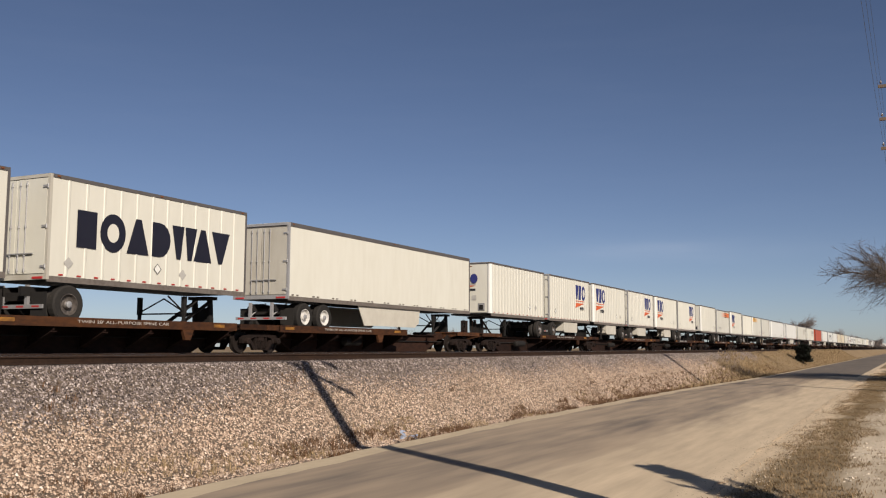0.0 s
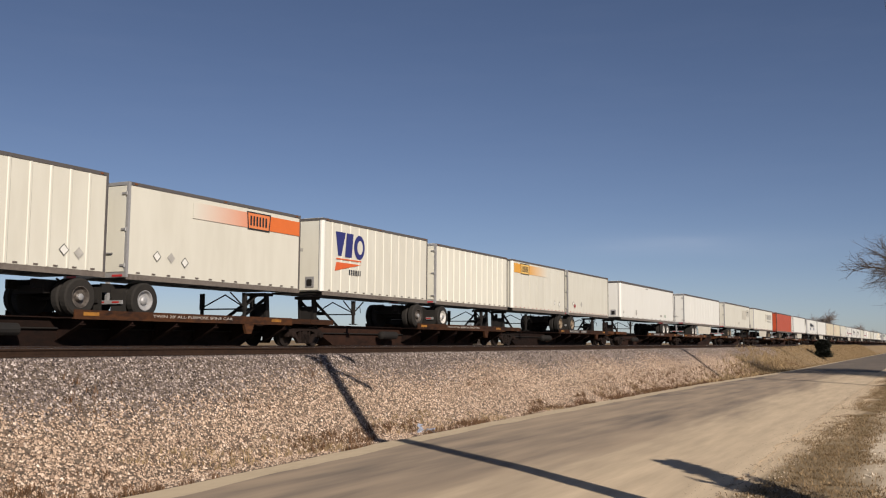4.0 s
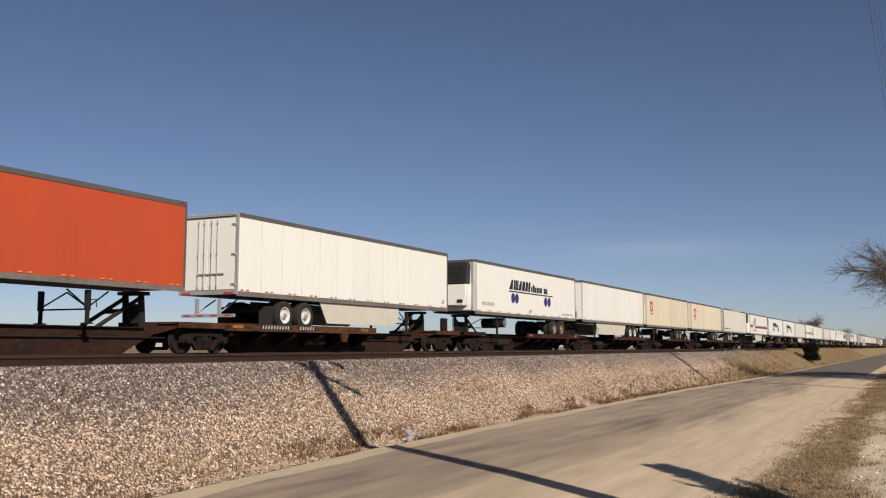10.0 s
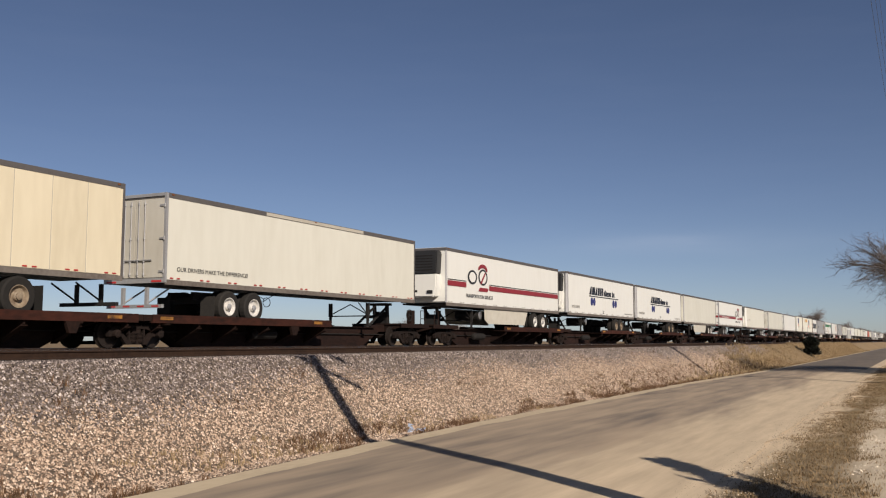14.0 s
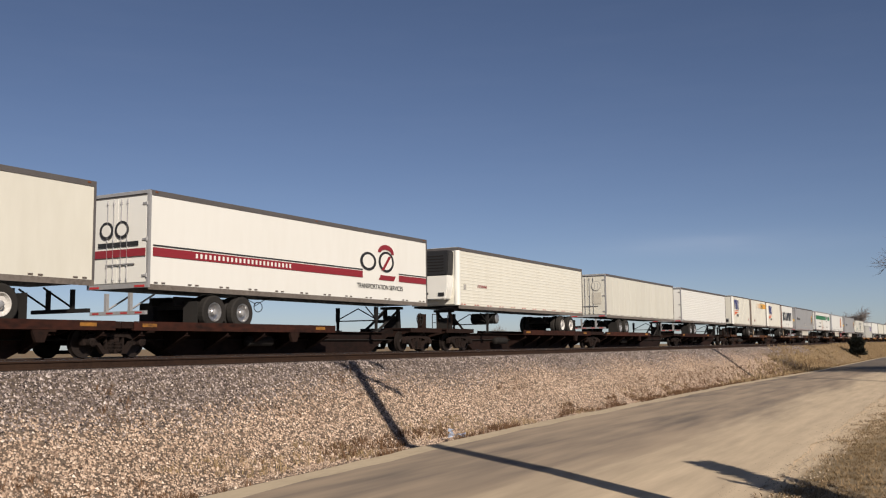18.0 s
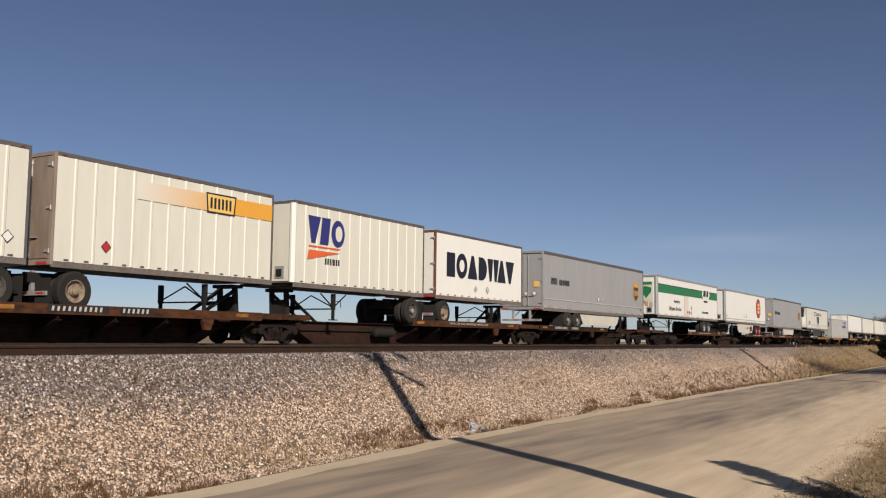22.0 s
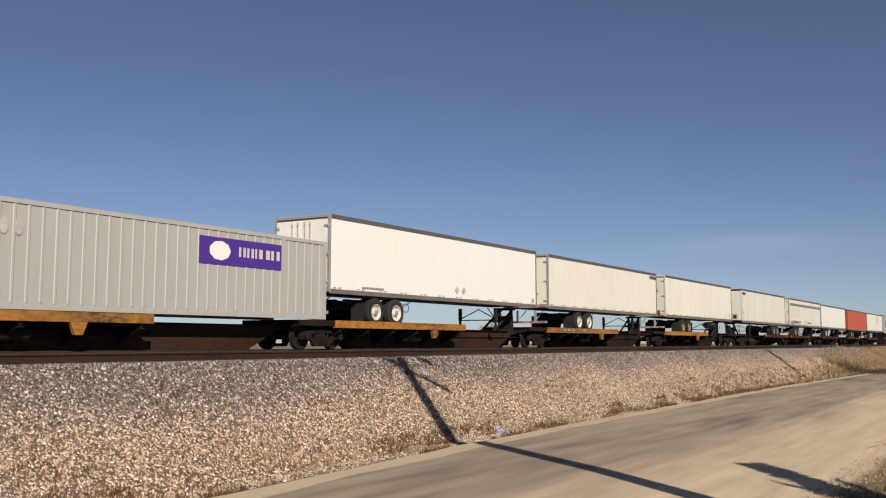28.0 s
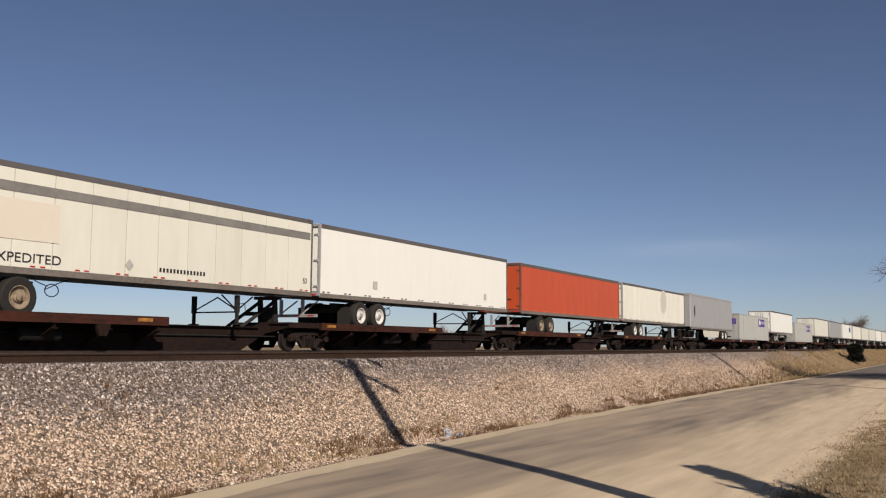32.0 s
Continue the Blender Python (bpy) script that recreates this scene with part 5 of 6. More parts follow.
def spine_car(y0, y1, first, last, plats, hitches, paint, marks, brake, label, bold=False):
    """One platform of a spine car from y0 to y1. first, last: a coupled car end there, with a truck of its own."""
    U = y1 - y0
    ob = thing("spine_car", (FAR_TRACK, 0, RAIL), label, "rail car", "spine cars of the train")
    MOVING.append((ob, y0))
    e0, e1 = (3.3 if first else 1.6), (3.3 if last else 1.6)
    sill = part("centre_sill", shape("centre_sill", SILLYELLOW if paint is not SHADERUST else SILLRUST, sill_build, round(U, 2), e0, e1), ob, "deep rust-brown centre sill with shade in its colour")
    part("flange", shape("flange", SHADERUST, sill_flange_build, round(U, 2), e0, e1), sill)
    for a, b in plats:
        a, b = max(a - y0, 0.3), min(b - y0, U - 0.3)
        mid = shape("side_beam", BEAMRUST if paint is SHADERUST else paint, side_beam_build, round(a, 2), round(b, 2))
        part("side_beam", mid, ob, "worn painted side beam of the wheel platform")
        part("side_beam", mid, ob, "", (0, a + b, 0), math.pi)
        pan = shape("wheel_pan", SHADERUST, pan_build, round(a, 2), round(b, 2))
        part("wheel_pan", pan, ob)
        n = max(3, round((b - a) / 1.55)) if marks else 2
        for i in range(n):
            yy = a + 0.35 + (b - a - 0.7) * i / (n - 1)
            part("bracket", shape("bracket", SHADERUST, bracket_build, 1), ob, at=(0, yy, 0))
        if marks:
            s = a + 1.3
            if bold:
                part("mark_panel", shape("mark_panel", BLACK, box, 1.4005, 1.403, 0, 1.9, 0.815, 0.985), ob, "black stencil panel", (0, s + 0.5, 0))
                part("mark_panel", shape("mark_panel", BLACK, box, 1.4005, 1.403, 0, 1.15, 0.815, 0.985), ob, "black stencil panel", (0, s + 2.75, 0))
            part("jacking_pad", shape("jacking_pad", paint, prism, ((-0.28, 0.8), (0.28, 0.8), (0.12, 0.42), (-0.12, 0.42)), 1.28, 1.39), ob, "painted jacking bracket", (0, b - 2.4, 0))
            if bold:
                for n_bars, o in ((10, 0.6), (6, 2.85)):
                    for i in range(n_bars):
                        part("stencil", shape("stencil", LETTERWHITE, prism, ((0, 0.84), (0.07, 0.84), (0.09, 0.96), (0.02, 0.96)), 1.404, 1.407), ob, "white stencilled car marking", (0, s + o + i * 0.165, 0))
            elif paint is YELLOW:
                Board(ob, 0.86, 1.40).words("TWIN 28' ALL-PURPOSE SPINE CAR", s + 1.6, 0.0, 0.12, LETTERWHITE, 3.6, "stencil")
        part("reflector", shape("beam_reflector", FRESHYEL, box, 1.401, 1.405, 0, 0.55, 0.85, 0.95), ob, "yellow reflective strip", (0, a + 0.3, 0))
        part("reflector", shape("beam_reflector", FRESHYEL, box, 1.401, 1.405, 0, 0.55, 0.85, 0.95), ob, "yellow reflective strip", (0, b - 1.2, 0))
    for y, d in hitches:
        part("trailer_hitch", shape("hitch", UNDER, hitch_build, d), ob, "black folding trailer hitch stand", (0, y - y0, 0))
    for s, there in ((0, first), (1, last)):
        a, b = (0.25, 2.9) if s == 0 else (U - 2.9, U - 0.25)
        if there:
            part("end_platform", shape("end_platform", paint if paint is YELLOW else SHADERUST, end_platform_build, round(a, 2), round(b, 2)), ob, "worn painted end platform")
            truck(ob, 1.95 if s == 0 else U - 1.95)
            part("coupler", shape("coupler", TRUCKSTEEL, coupler_build, -1 if s == 0 else 1), ob, "rusty knuckle coupler", (0, 0.3 if s == 0 else U - 0.3, 0))
            part("ladder", shape("ladder", SHADERUST, ladder_build), ob, "bent-rod end ladder", (1.2, 0.5 if s == 0 else U - 0.9, 0))
            if brake and s == 1:
                part("brake_post", shape("brake_post", SHADERUST, box, -0.12, 0.12, -0.17, 0.17, 0.97, 1.62), ob, "", (0.95, U - 1.4, 0))
                part("brake_wheel", shape("brake_wheel", UNDER, brake_wheel_build), ob, "spoked hand brake wheel", (1.12, U - 1.85, 1.38))
        else:
            a, b = (0.02, 1.5) if s == 0 else (U - 1.5, U - 0.02)
            part("end_platform", shape("joint_platform", paint if paint is YELLOW else SHADERUST, end_platform_build, round(a, 2), round(b, 2)), ob, "worn platform over the shared truck")
            if s == 0:
                truck(ob, 0.0)
    part("air_tank", shape("air_tank", UNDER, air_tank_build), ob, "black brake air tank", (0.75, U * 0.35, 0.45))
    part("brake_pipe", shape("brake_pipe", UNDER, rod, (SILL + 0.06, 0.4, 0.5), (SILL + 0.06, round(U - 0.4, 2), 0.5), 0.025), ob)
    CARS.append(ob)
    return ob

# ---- markings ----


def block_name(b, s, w, z, h, material, bare):
    """A bold seven-part company mark, as plain shapes: block, ring, wedges, half round."""
    u = w / 7.0

    def piece(pts, label=""):
        b.poly([(s + u * p, z + h * q) for p, q in pts], material, "company_mark", label)

    piece(((0, 0), (0, 1), (0.76, 1), (0.76, 0)), "navy company mark in plain shapes")
    b.disc(s + u * 1.42, z + h * 0.5, u * 0.52, h * 0.53, material, "company_mark")
    b.disc(s + u * 1.42, z + h * 0.5, u * 0.24, h * 0.26, bare, "company_mark", lift=0.002)
    piece(((2.0, 0), (2.36, 1), (2.6, 1), (2.96, 0)))
    piece([(3.1, 0), (3.1, 1)] + [(3.45 + 0.5 * math.sin(a), 0.5 + 0.5 * math.cos(a)) for a in np.linspace(0, math.pi, 9)])
    piece(((4.02, 1), (4.26, 0), (4.46, 0), (4.6, 1)))
    piece(((4.66, 1), (4.8, 0), (5.0, 0), (5.24, 1)))
    piece(((5.1, 0), (5.44, 1), (5.68, 1), (6.02, 0)))
    piece(((6.02, 1), (6.98, 1), (6.6, 0), (6.4, 0)))


def swoosh_mark(b, s, z, k=1.0):
    """A carrier's mark in plain shapes: three blue blocks over an orange wedge."""
    b.poly([(s + p * k, z + q * k) for p, q in ((0.04, 1.0), (0.68, 1.0), (0.42, 0.14), (0.22, 0.14))], BLUE, "company_mark", "blue and orange company mark in plain shapes")
    b.poly([(s + p * k, z + q * k) for p, q in ((0.66, 0.12), (0.76, 1.0), (1.2, 1.0), (1.1, 0.12))], BLUE, "company_mark")
    b.disc(s + 1.62 * k, z + 0.54 * k, 0.36 * k, 0.45 * k, BLUE, "company_mark")
    b.disc(s + 1.66 * k, z + 0.54 * k, 0.19 * k, 0.26 * k, WHITE, "company_mark", lift=0.002)
    b.rect(s + 0.1 * k, s + 1.75 * k, z + 0.0 * k, z + 0.05 * k, SIGNAL, "company_mark")
    b.poly(((s + 0.02 * k, z - 0.42 * k), (s + 0.1 * k, z - 0.1 * k), (s + 1.75 * k, z - 0.1 * k)), SIGNAL, "company_mark")
    b.bars(s + 0.95 * k, z - 0.52 * k, (0.1 * k, 0.1 * k, 0.08 * k, 0.05 * k, 0.12 * k, 0.1 * k, 0.1 * k), 0.2 * k, NAVY, 0.025 * k)


def fading(name, colour, paint, s0, s1):
    """Vinyl that fades along the trailer from bare paint at s0 to its full colour at s1, in streaks."""
    if name in MATS:
        return MATS[name]
    m = surface(name, colour, tuple(c * 0.9 for c in colour), rough=0.5, grain=5, bump=0)
    n, l = m.node_tree.nodes, m.node_tree.links
    b = n["Principled BSDF"]
    full = b.inputs["Base Color"].links[0].from_socket
    tc, sep, ramp, mixer = n.new("ShaderNodeTexCoord"), n.new("ShaderNodeSeparateXYZ"), n.new("ShaderNodeMapRange"), n.new("ShaderNodeMix")
    mixer.data_type = "RGBA"
    ramp.inputs["From Min"].default_value, ramp.inputs["From Max"].default_value = s0, s1
    l.new(tc.outputs["Object"], sep.inputs[0])
    l.new(sep.outputs["Y"], ramp.inputs["Value"])
    l.new(ramp.outputs["Result"], mixer.inputs["Factor"])
    mixer.inputs["A"].default_value = (*paint, 1)
    l.new(full, mixer.inputs["B"])
    l.new(mixer.outputs["Result"], b.inputs["Base Color"])
    return m


def band_mark(b, s0, s1, z, near_bright, strong, colour):
    """A colour band that fades along the side, with a framed name plate in it."""
    ends = (s0, s1 - 2.0) if not near_bright else (s1, s0 + 2.0)
    b.rect(s0, s1, z, z + 0.52, fading("fading_" + strong.name + ("_back" if near_bright else ""), colour, (0.574, 0.562, 0.484), *ends), "colour_band", "fading colour band")
    p = s0 + (s1 - s0) * (0.58 if not near_bright else 0.3)
    k = 0.06
    b.poly(((p - 0.60, z - 0.05), (p + 0.60, z - 0.05), (p + 0.66, z + 0.57), (p - 0.66, z + 0.57)), BLACK, "name_plate", "framed company name plate", 0.002)
    b.poly(((p - 0.60 + k, z), (p + 0.60 - k, z), (p + 0.66 - k, z + 0.52), (p - 0.66 + k, z + 0.52)), strong, "name_plate", "", 0.004)
    b.bars(p - 0.48, z + 0.09, (0.13,) * 6, 0.34, BLACK, 0.035, lift=0.006)


def placards(b, *spots):
    for s, z, m in spots:
        b.diamond(s, z, 0.17, BLACK if m is not GHOSTDARK else GHOSTDARK)
        b.diamond(s, z, 0.14, m, 0.002)


def length_mark(b, s, z=0.2):
    b.words("53", s, z, 0.26, BLACK)


def twin_disc_mark(b, s, z):
    """A shipper's mark: a row of slanted blue shapes over a rule, and two pairs of discs."""
    h, x = 0.56, s
    for wide, w in ((True, 0.62), (False, 0.26), (False, 0.26), (False, 0.2), (True, 0.6), (False, 0.52), (False, 0.44), (False, 0.38)):
        y0, y1 = z + 0.11, z + 0.11 + h
        k = 0.12
        pts = ((x, y0), (x + k + (w * 0.4 if wide else 0.0), y1), (x + k + w * 0.75, y1), (x + w * 0.8, y0))
        b.poly(pts, NAVY, "company_mark", "navy company mark in plain shapes")
        x += w
    x += 0.12
    for w, t in ((0.26, 0.32), (0.26, 0.45), (0.1, 0.42), (0.28, 0.32), (0.28, 0.32), (0.26, 0.32), (0.2, 0.32), (0.24, 0.32)):
        b.rect(x, x + w * 0.7, z + 0.11, z + 0.11 + t, NAVY, "company_mark", "", 0.02)
        x += w
    for w, t in ((0.12, 0.42), (0.28, 0.32), (0.26, 0.32), (0.12, 0.08)):
        b.rect(x + 0.25, x + 0.25 + w * 0.7, z + 0.11, z + 0.11 + t, NAVY, "company_mark", "", 0.02)
        x += w
    b.rect(s - 0.03, s + 7.1, z - 0.03, z + 0.03, NAVY, "company_mark")
    for c in (s + 0.57, s + 1.13, s + 5.85, s + 6.46):
        b.disc(c, z - 0.38, 0.27, 0.29, BLUE, "company_mark", "blue disc")


def capped_ring_mark(b, s, z):
    """A logistics mark: two dark rings, a red cap and a red bar."""
    for c, r, k in ((s, 0.37, 1.55), (s + 1.33, 0.43, 1.35)):
        b.disc(c, z + (r - 0.37), r * k, r, BLACK, "company_mark", "black and red ring mark")
        b.disc(c, z + (r - 0.37), (r - 0.11) * k, r - 0.1, BRIGHT, "company_mark", lift=0.002)
    cap = [(s + 1.3 + 0.6 * math.cos(a), z + 0.42 + 0.34 * math.sin(a)) for a in np.linspace(-0.1, 3.1, 12)]
    cap += [(s + 1.3 + 0.42 * math.cos(a), z + 0.40 + 0.16 * math.sin(a)) for a in np.linspace(3.0, 0.0, 8)]
    b.poly(cap, MAROON, "company_mark", lift=0.004)
    b.poly(((s + 0.95, z - 0.3), (s + 1.15, z - 0.3), (s + 1.7, z + 0.3), (s + 1.5, z + 0.3)), MAROON, "company_mark", lift=0.004)
    b.rect(s + 0.75, s + 1.9, z - 0.7, z - 0.5, MAROON, "company_mark", skew=0.15)
    b.words("TRANSPORTATION SERVICES", s - 0.8, z - 1.08, 0.27, BLACK, 3.4)


def stripe_pair(b, s0, s1, z):
    b.rect(s0, s1, z, z + 0.26, MAROON, "stripe", "maroon side stripe")
    b.rect(s0, s1, z + 0.30, z + 0.34, BLACK, "stripe")


def end_mark(b, pts, material, name="end_marking", label="", y=-0.062):
    """A flat marking on the end that faces the camera; points are (x, z)."""
    return part(name, shape(name, material, end_decal_build, outline((x, z + b.z0) for x, z in pts), y), b.ob, label)


def end_rect(b, x0, x1, z0, z1, material, **kw):
    return end_mark(b, ((x0, z0), (x1, z0), (x1, z1), (x0, z1)), material, **kw)


def end_diamond(b, x, z, material, r=0.15):
    end_mark(b, ((x - r, z), (x, z - r), (x + r, z), (x, z + r)), BLACK)
    end_mark(b, ((x - r * 0.8, z), (x, z - r * 0.8), (x + r * 0.8, z), (x, z + r * 0.8)), material, y=-0.065)


def end_swoosh(b):
    """The carrier's mark on the nose: blue shapes over an orange wedge."""
    k, x, z = 0.62, -0.75, 1.6
    for pts in (((0.04, 1.0), (0.68, 1.0), (0.42, 0.14), (0.22, 0.14)), ((0.66, 0.12), (0.76, 1.0), (1.2, 1.0), (1.1, 0.12)),
                [(1.62 + 0.36 * math.cos(a), 0.54 + 0.45 * math.sin(a)) for a in np.linspace(0, 6.0, 14)]):
        end_mark(b, [(x + p * k, z + q * k) for p, q in pts], BLUE, label="blue and orange nose mark")
    end_mark(b, ((x + 0.05, z - 0.28), (x + 0.1, z - 0.05), (x + 1.1, z - 0.05)), SIGNAL)
    end_rect(b, x + 0.6, x + 1.1, z - 0.33, z - 0.22, NAVY)
    end_rect(b, 0.15, 0.4, 0.75, 1.0, GHOSTDARK)
    end_rect(b, -0.8, -0.35, 0.25, 0.5, GHOST)


# ---- what rides on the train, from the near end ----
PUP, VAN = 8.45, 16.15
TRAILERS = {}


def ride(key, S, L, rear_near, paint, label, **kw):
    ob, board = trailer(S, L, rear_near, paint, label, **kw)
    TRAILERS[key] = (S, L, rear_near)
    return board


def load_train():
    b = ride(0, 0.35, PUP, False, WHITE, "white pup trailer with ribbed sides", style="posts")
    b = ride(1, 10.1, PUP, True, WHITE, "white pup trailer with a bold navy company mark", top=4.08, tape=TAPE, style="posts", rim=RIMDARK, frame=DULLDOOR)
    block_name(b, 0.95, 6.6, 0.86, 1.06, NAVY, WHITE)
    placards(b, (0.7, 0.39, GHOSTDARK), (4.14, 0.48, BRIGHT), (5.26, 0.38, GHOSTDARK))
    ride(2, 21.1, VAN, True, IVORY, "plain off-white van trailer with side skirts", skirt=SKIRT, door=DULLDOOR, axles=(1.15, 2.48), panels=(5.1, 10.6), rim=RIMWHITE, top=4.06)
    for i, S in enumerate((40.1, 49.45, 59.0, 68.3, 77.8, 86.75)):
        nose = i % 2 == 0
        b = ride(3 + i, S, PUP, not nose, WHITE, "white ribbed pup trailer with a blue and orange mark", style="posts", rim=RIMDARK, tape=TAPE, top=4.12, posts=19, pillar=BRIGHT)
        if nose:
            end_swoosh(b)
        if i > 0:
            swoosh_mark(b, 0.5 if nose else PUP - 3.2, 1.32, 1.16 if nose else 1.12)
        placards(b, (5.9, 0.55, BRIGHT), (6.9, 0.55, GHOSTDARK)) if nose else placards(b, (1.2, 0.5, BRIGHT))
        a, c = (3.2, 5.8) if nose else (3.0, 5.8)
        if 0 < i < 5:
            part("tool_box", shape("tool_box", SKIRT, prism, ((a + 0.12, 0.42), (a, 0.52), (a, 1.1), (c, 1.1), (c, 0.52), (c - 0.12, 0.42)), HALF - 0.75, HALF - 0.06), b.ob, "pale underslung dolly box")
    b = ride(9, 98.3, PUP, False, WHITE, "white ribbed pup trailer with a marked nose", style="posts", rim=RIMDARK, top=4.12)
    placards(b, (7.0, 0.5, BRIGHT), (7.5, 0.45, GHOSTDARK))
    end_swoosh(b)
    b = ride(10, 107.55, PUP, True, WHITE, "white pup trailer with a fading orange band", style="sheet", rim=STEEL)
    band_mark(b, 2.7, 8.4, 1.95, False, FADEORANGE, (0.60, 0.14, 0.03))
    placards(b, (1.2, 0.6, BRIGHT), (1.8, 0.6, GHOSTDARK), (2.4, 0.5, BRIGHT))
    b = ride(11, 117.5, PUP, False, WHITE, "white ribbed pup trailer with a blue and orange mark", style="posts", rim=RIMDARK, top=4.12)
    swoosh_mark(b, 0.8, 1.3, 1.1)
    b = ride(12, 126.8, PUP, True, IVORY, "plain off-white pup trailer", style="posts")
    b = ride(13, 136, PUP, False, WHITE, "white panelled pup trailer with a fading orange band", style="panel", rim=RIMRUST, tape=TAPE)
    band_mark(b, 0.2, 5.4, 2.0, True, FADEYEL, (0.62, 0.30, 0.04))
    placards(b, (6.6, 0.5, BRIGHT), (7.4, 0.45, BRIGHT))
    b = ride(14, 145, PUP, True, WHITE, "plain white pup trailer with hazard placards", rim=RIMRUST, tape=TAPE)
    placards(b, (1.0, 0.6, BRIGHT), (2.6, 0.6, GHOSTDARK), (1.3, 0.45, RED))
    b = ride(15, 156.55, VAN, False, BRIGHT, "clean white van trailer with a small nose vent", rim=RIMWHITE, axles=(2.15, 3.47), pillar=BRIGHT)
    length_mark(b, 0.55, 0.32)
    b.rect(4.0, 4.35, 0.25, 0.65, GHOSTDARK, "sticker")
    b.rect(11.6, 11.9, 0.3, 0.45, BROWN, "sticker")
    b.rect(13.0, 13.25, 0.28, 0.5, GREEN, "sticker")
    b.rect(7.0, 7.6, 2.42, 2.5, GHOSTDARK, "sticker")
    ride(16, 176.87, 16.53, True, BRIGHT, "white panelled van trailer with side skirts", style="panel", tape=TAPE, skirt=SKIRT, axles=(3.55, 4.87))
    b = ride(17, 196.25, VAN, True, WHITE, "white van trailer with a small framed mark", axles=(2.0, 3.32), rim=RIMRUST)
    b.rect(13.95, 15.6, 1.5, 2.2, BANDGREY, "company_mark", "small framed grey mark")
    b.rect(14.0, 15.55, 1.55, 2.15, WHITE, "company_mark", lift=0.002)
    b.bars(14.15, 1.84, (0.2,) + (0.14,) * 6, 0.2, BLACK, 0.03, lift=0.004)
    b.rect(14.15, 15.4, 1.66, 1.71, BANDGREY, 'company_mark', lift=0.004)
    b.rect(11.2, 13.6, 1.05, 2.1, GHOST, 'worn_patch', 'faintly cleaner grey patch')
    length_mark(b, 15.55, 0.3)
    placards(b, (8.3, 0.5, GHOST), (8.9, 0.5, GHOSTDARK))
    b = ride(18, 215.55, VAN, False, IVORY, "dirty ivory panelled van trailer with faded grey lettering", style="panel", rim=RIMRUST, tape=TAPE, skirt=SKIRT)
    b.poly(((9.62, 2.13), (10.6, 2.13), (10.6, 1.92), (10.3, 1.92), (10.3, 1.03), (9.8, 1.03), (9.62, 1.6)), GHOST, "company_mark", "faded grey mark")
    b.bars(10.87, 1.43, (0.62, 0.68, 0.28, 0.66, 0.66, 0.55), 0.68, GHOSTDARK, 0.08)
    b.words("TRANSPORTATION", 10.89, 1.04, 0.32, GHOSTDARK, 3.9)
    placards(b, (8.25, 0.39, GHOSTDARK))
    ride(19, 236, VAN, True, ORANGE, "faded orange van trailer", rim=RIMRUST, tape=FADEORANGE)
    b = ride(20, 254.7, VAN, True, BRIGHT, "white panelled van trailer with side skirts", style="panel", tape=TAPE, skirt=SKIRT)
    length_mark(b, 15.5)
    for S, key in ((274.1, 21), (381.8, 27), (398.8, 28)):
        b = ride(key, S, VAN, False, BRIGHT, "white refrigerated trailer with a navy mark and blue discs", unit=True, rim=RIMRUST, axles=(2.8, 4.12) if key == 21 else (3.6, 4.92), pillar=STEEL)
        twin_disc_mark(b, 4.62, 1.28)
        b.words("53'", 7.7, 0.1, 0.3, NAVY)
        b.bars(0.9, 0.35, (0.14,) * 4 + (0.02,) + (0.14,) * 5, 0.18, GHOSTDARK, 0.04)
        b.bars(13.45, 0.17, (0.11,) * 14, 0.1, GHOSTDARK, 0.05)
    ride(22, 291.75, VAN, False, BRIGHT, "white panelled van trailer with side skirts", style="panel", tape=TAPE, skirt=SKIRT, panels=(5.1, 12.6))
    for S, key, m, lab in ((308.9, 23, CREAM, "cream refrigerated trailer with a red square mark"), (326.6, 24, CREAM, "cream panelled trailer with a red square mark")):
        b = ride(key, S, VAN, False, m, lab, unit=key == 23, style="sheet" if key == 23 else "panel", rim=RIMRUST, tape=TAPE, axles=(3.5, 4.82))
        for q in (8.88, 10.12) if key == 23 else ():
            b.rect(q, q + 0.04, 0.02, 2.5, SEAM, "door_seam", "dark seam of the side door")
        b.rect(1.36, 2.17, 1.2, 2.04, RED, "company_mark", "red square company mark")
        b.poly(((1.45, 1.85), (1.65, 1.85), (1.75, 1.55), (2.05, 1.95), (2.05, 1.75), (1.75, 1.3), (1.58, 1.35)), CREAM, "company_mark", lift=0.002)
        b.bars(1.38, 0.93, (0.16, 0.16, 0.16, 0.16), 0.12, RED, 0.05)
    b = ride(25, 344.5, VAN, True, WHITE, "white panelled van trailer with riveted posts", tape=TAPE, axles=(3.1, 4.42), style="sheet", door=DULLDOOR)
    b.words("OUR DRIVERS MAKE THE DIFFERENCE!", 0.5, 0.28, 0.19, BLACK, 3.5)
    b.rect(5.0, 11.6, 2.58, 2.70, SEAM, "top_rail_section", "tan replacement section of the top rail")
    b = ride(26, 363.9, VAN, False, BRIGHT, "white refrigerated trailer with a maroon stripe and ring mark", unit=True, skirt=SKIRT, tape=GHOSTDARK)
    capped_ring_mark(b, 3.05, 1.42)
    stripe_pair(b, 0.15, 2.3, 0.85)
    stripe_pair(b, 5.2, 16.0, 0.8)
    ride(29, 416.2, VAN, False, WHITE, "white refrigerated trailer with a long fuel tank", unit=True, skirt=SKIRT)
    b = ride(30, 434.3, VAN, True, BRIGHT, "white van trailer with a maroon stripe and ring mark", rim=RIMSTEEL, top=4.06)
    stripe_pair(b, 0.15, 11.1, 0.83)
    end_rect(b, -1.2, 1.2, 0.83, 1.06, MAROON, label="maroon door stripe")
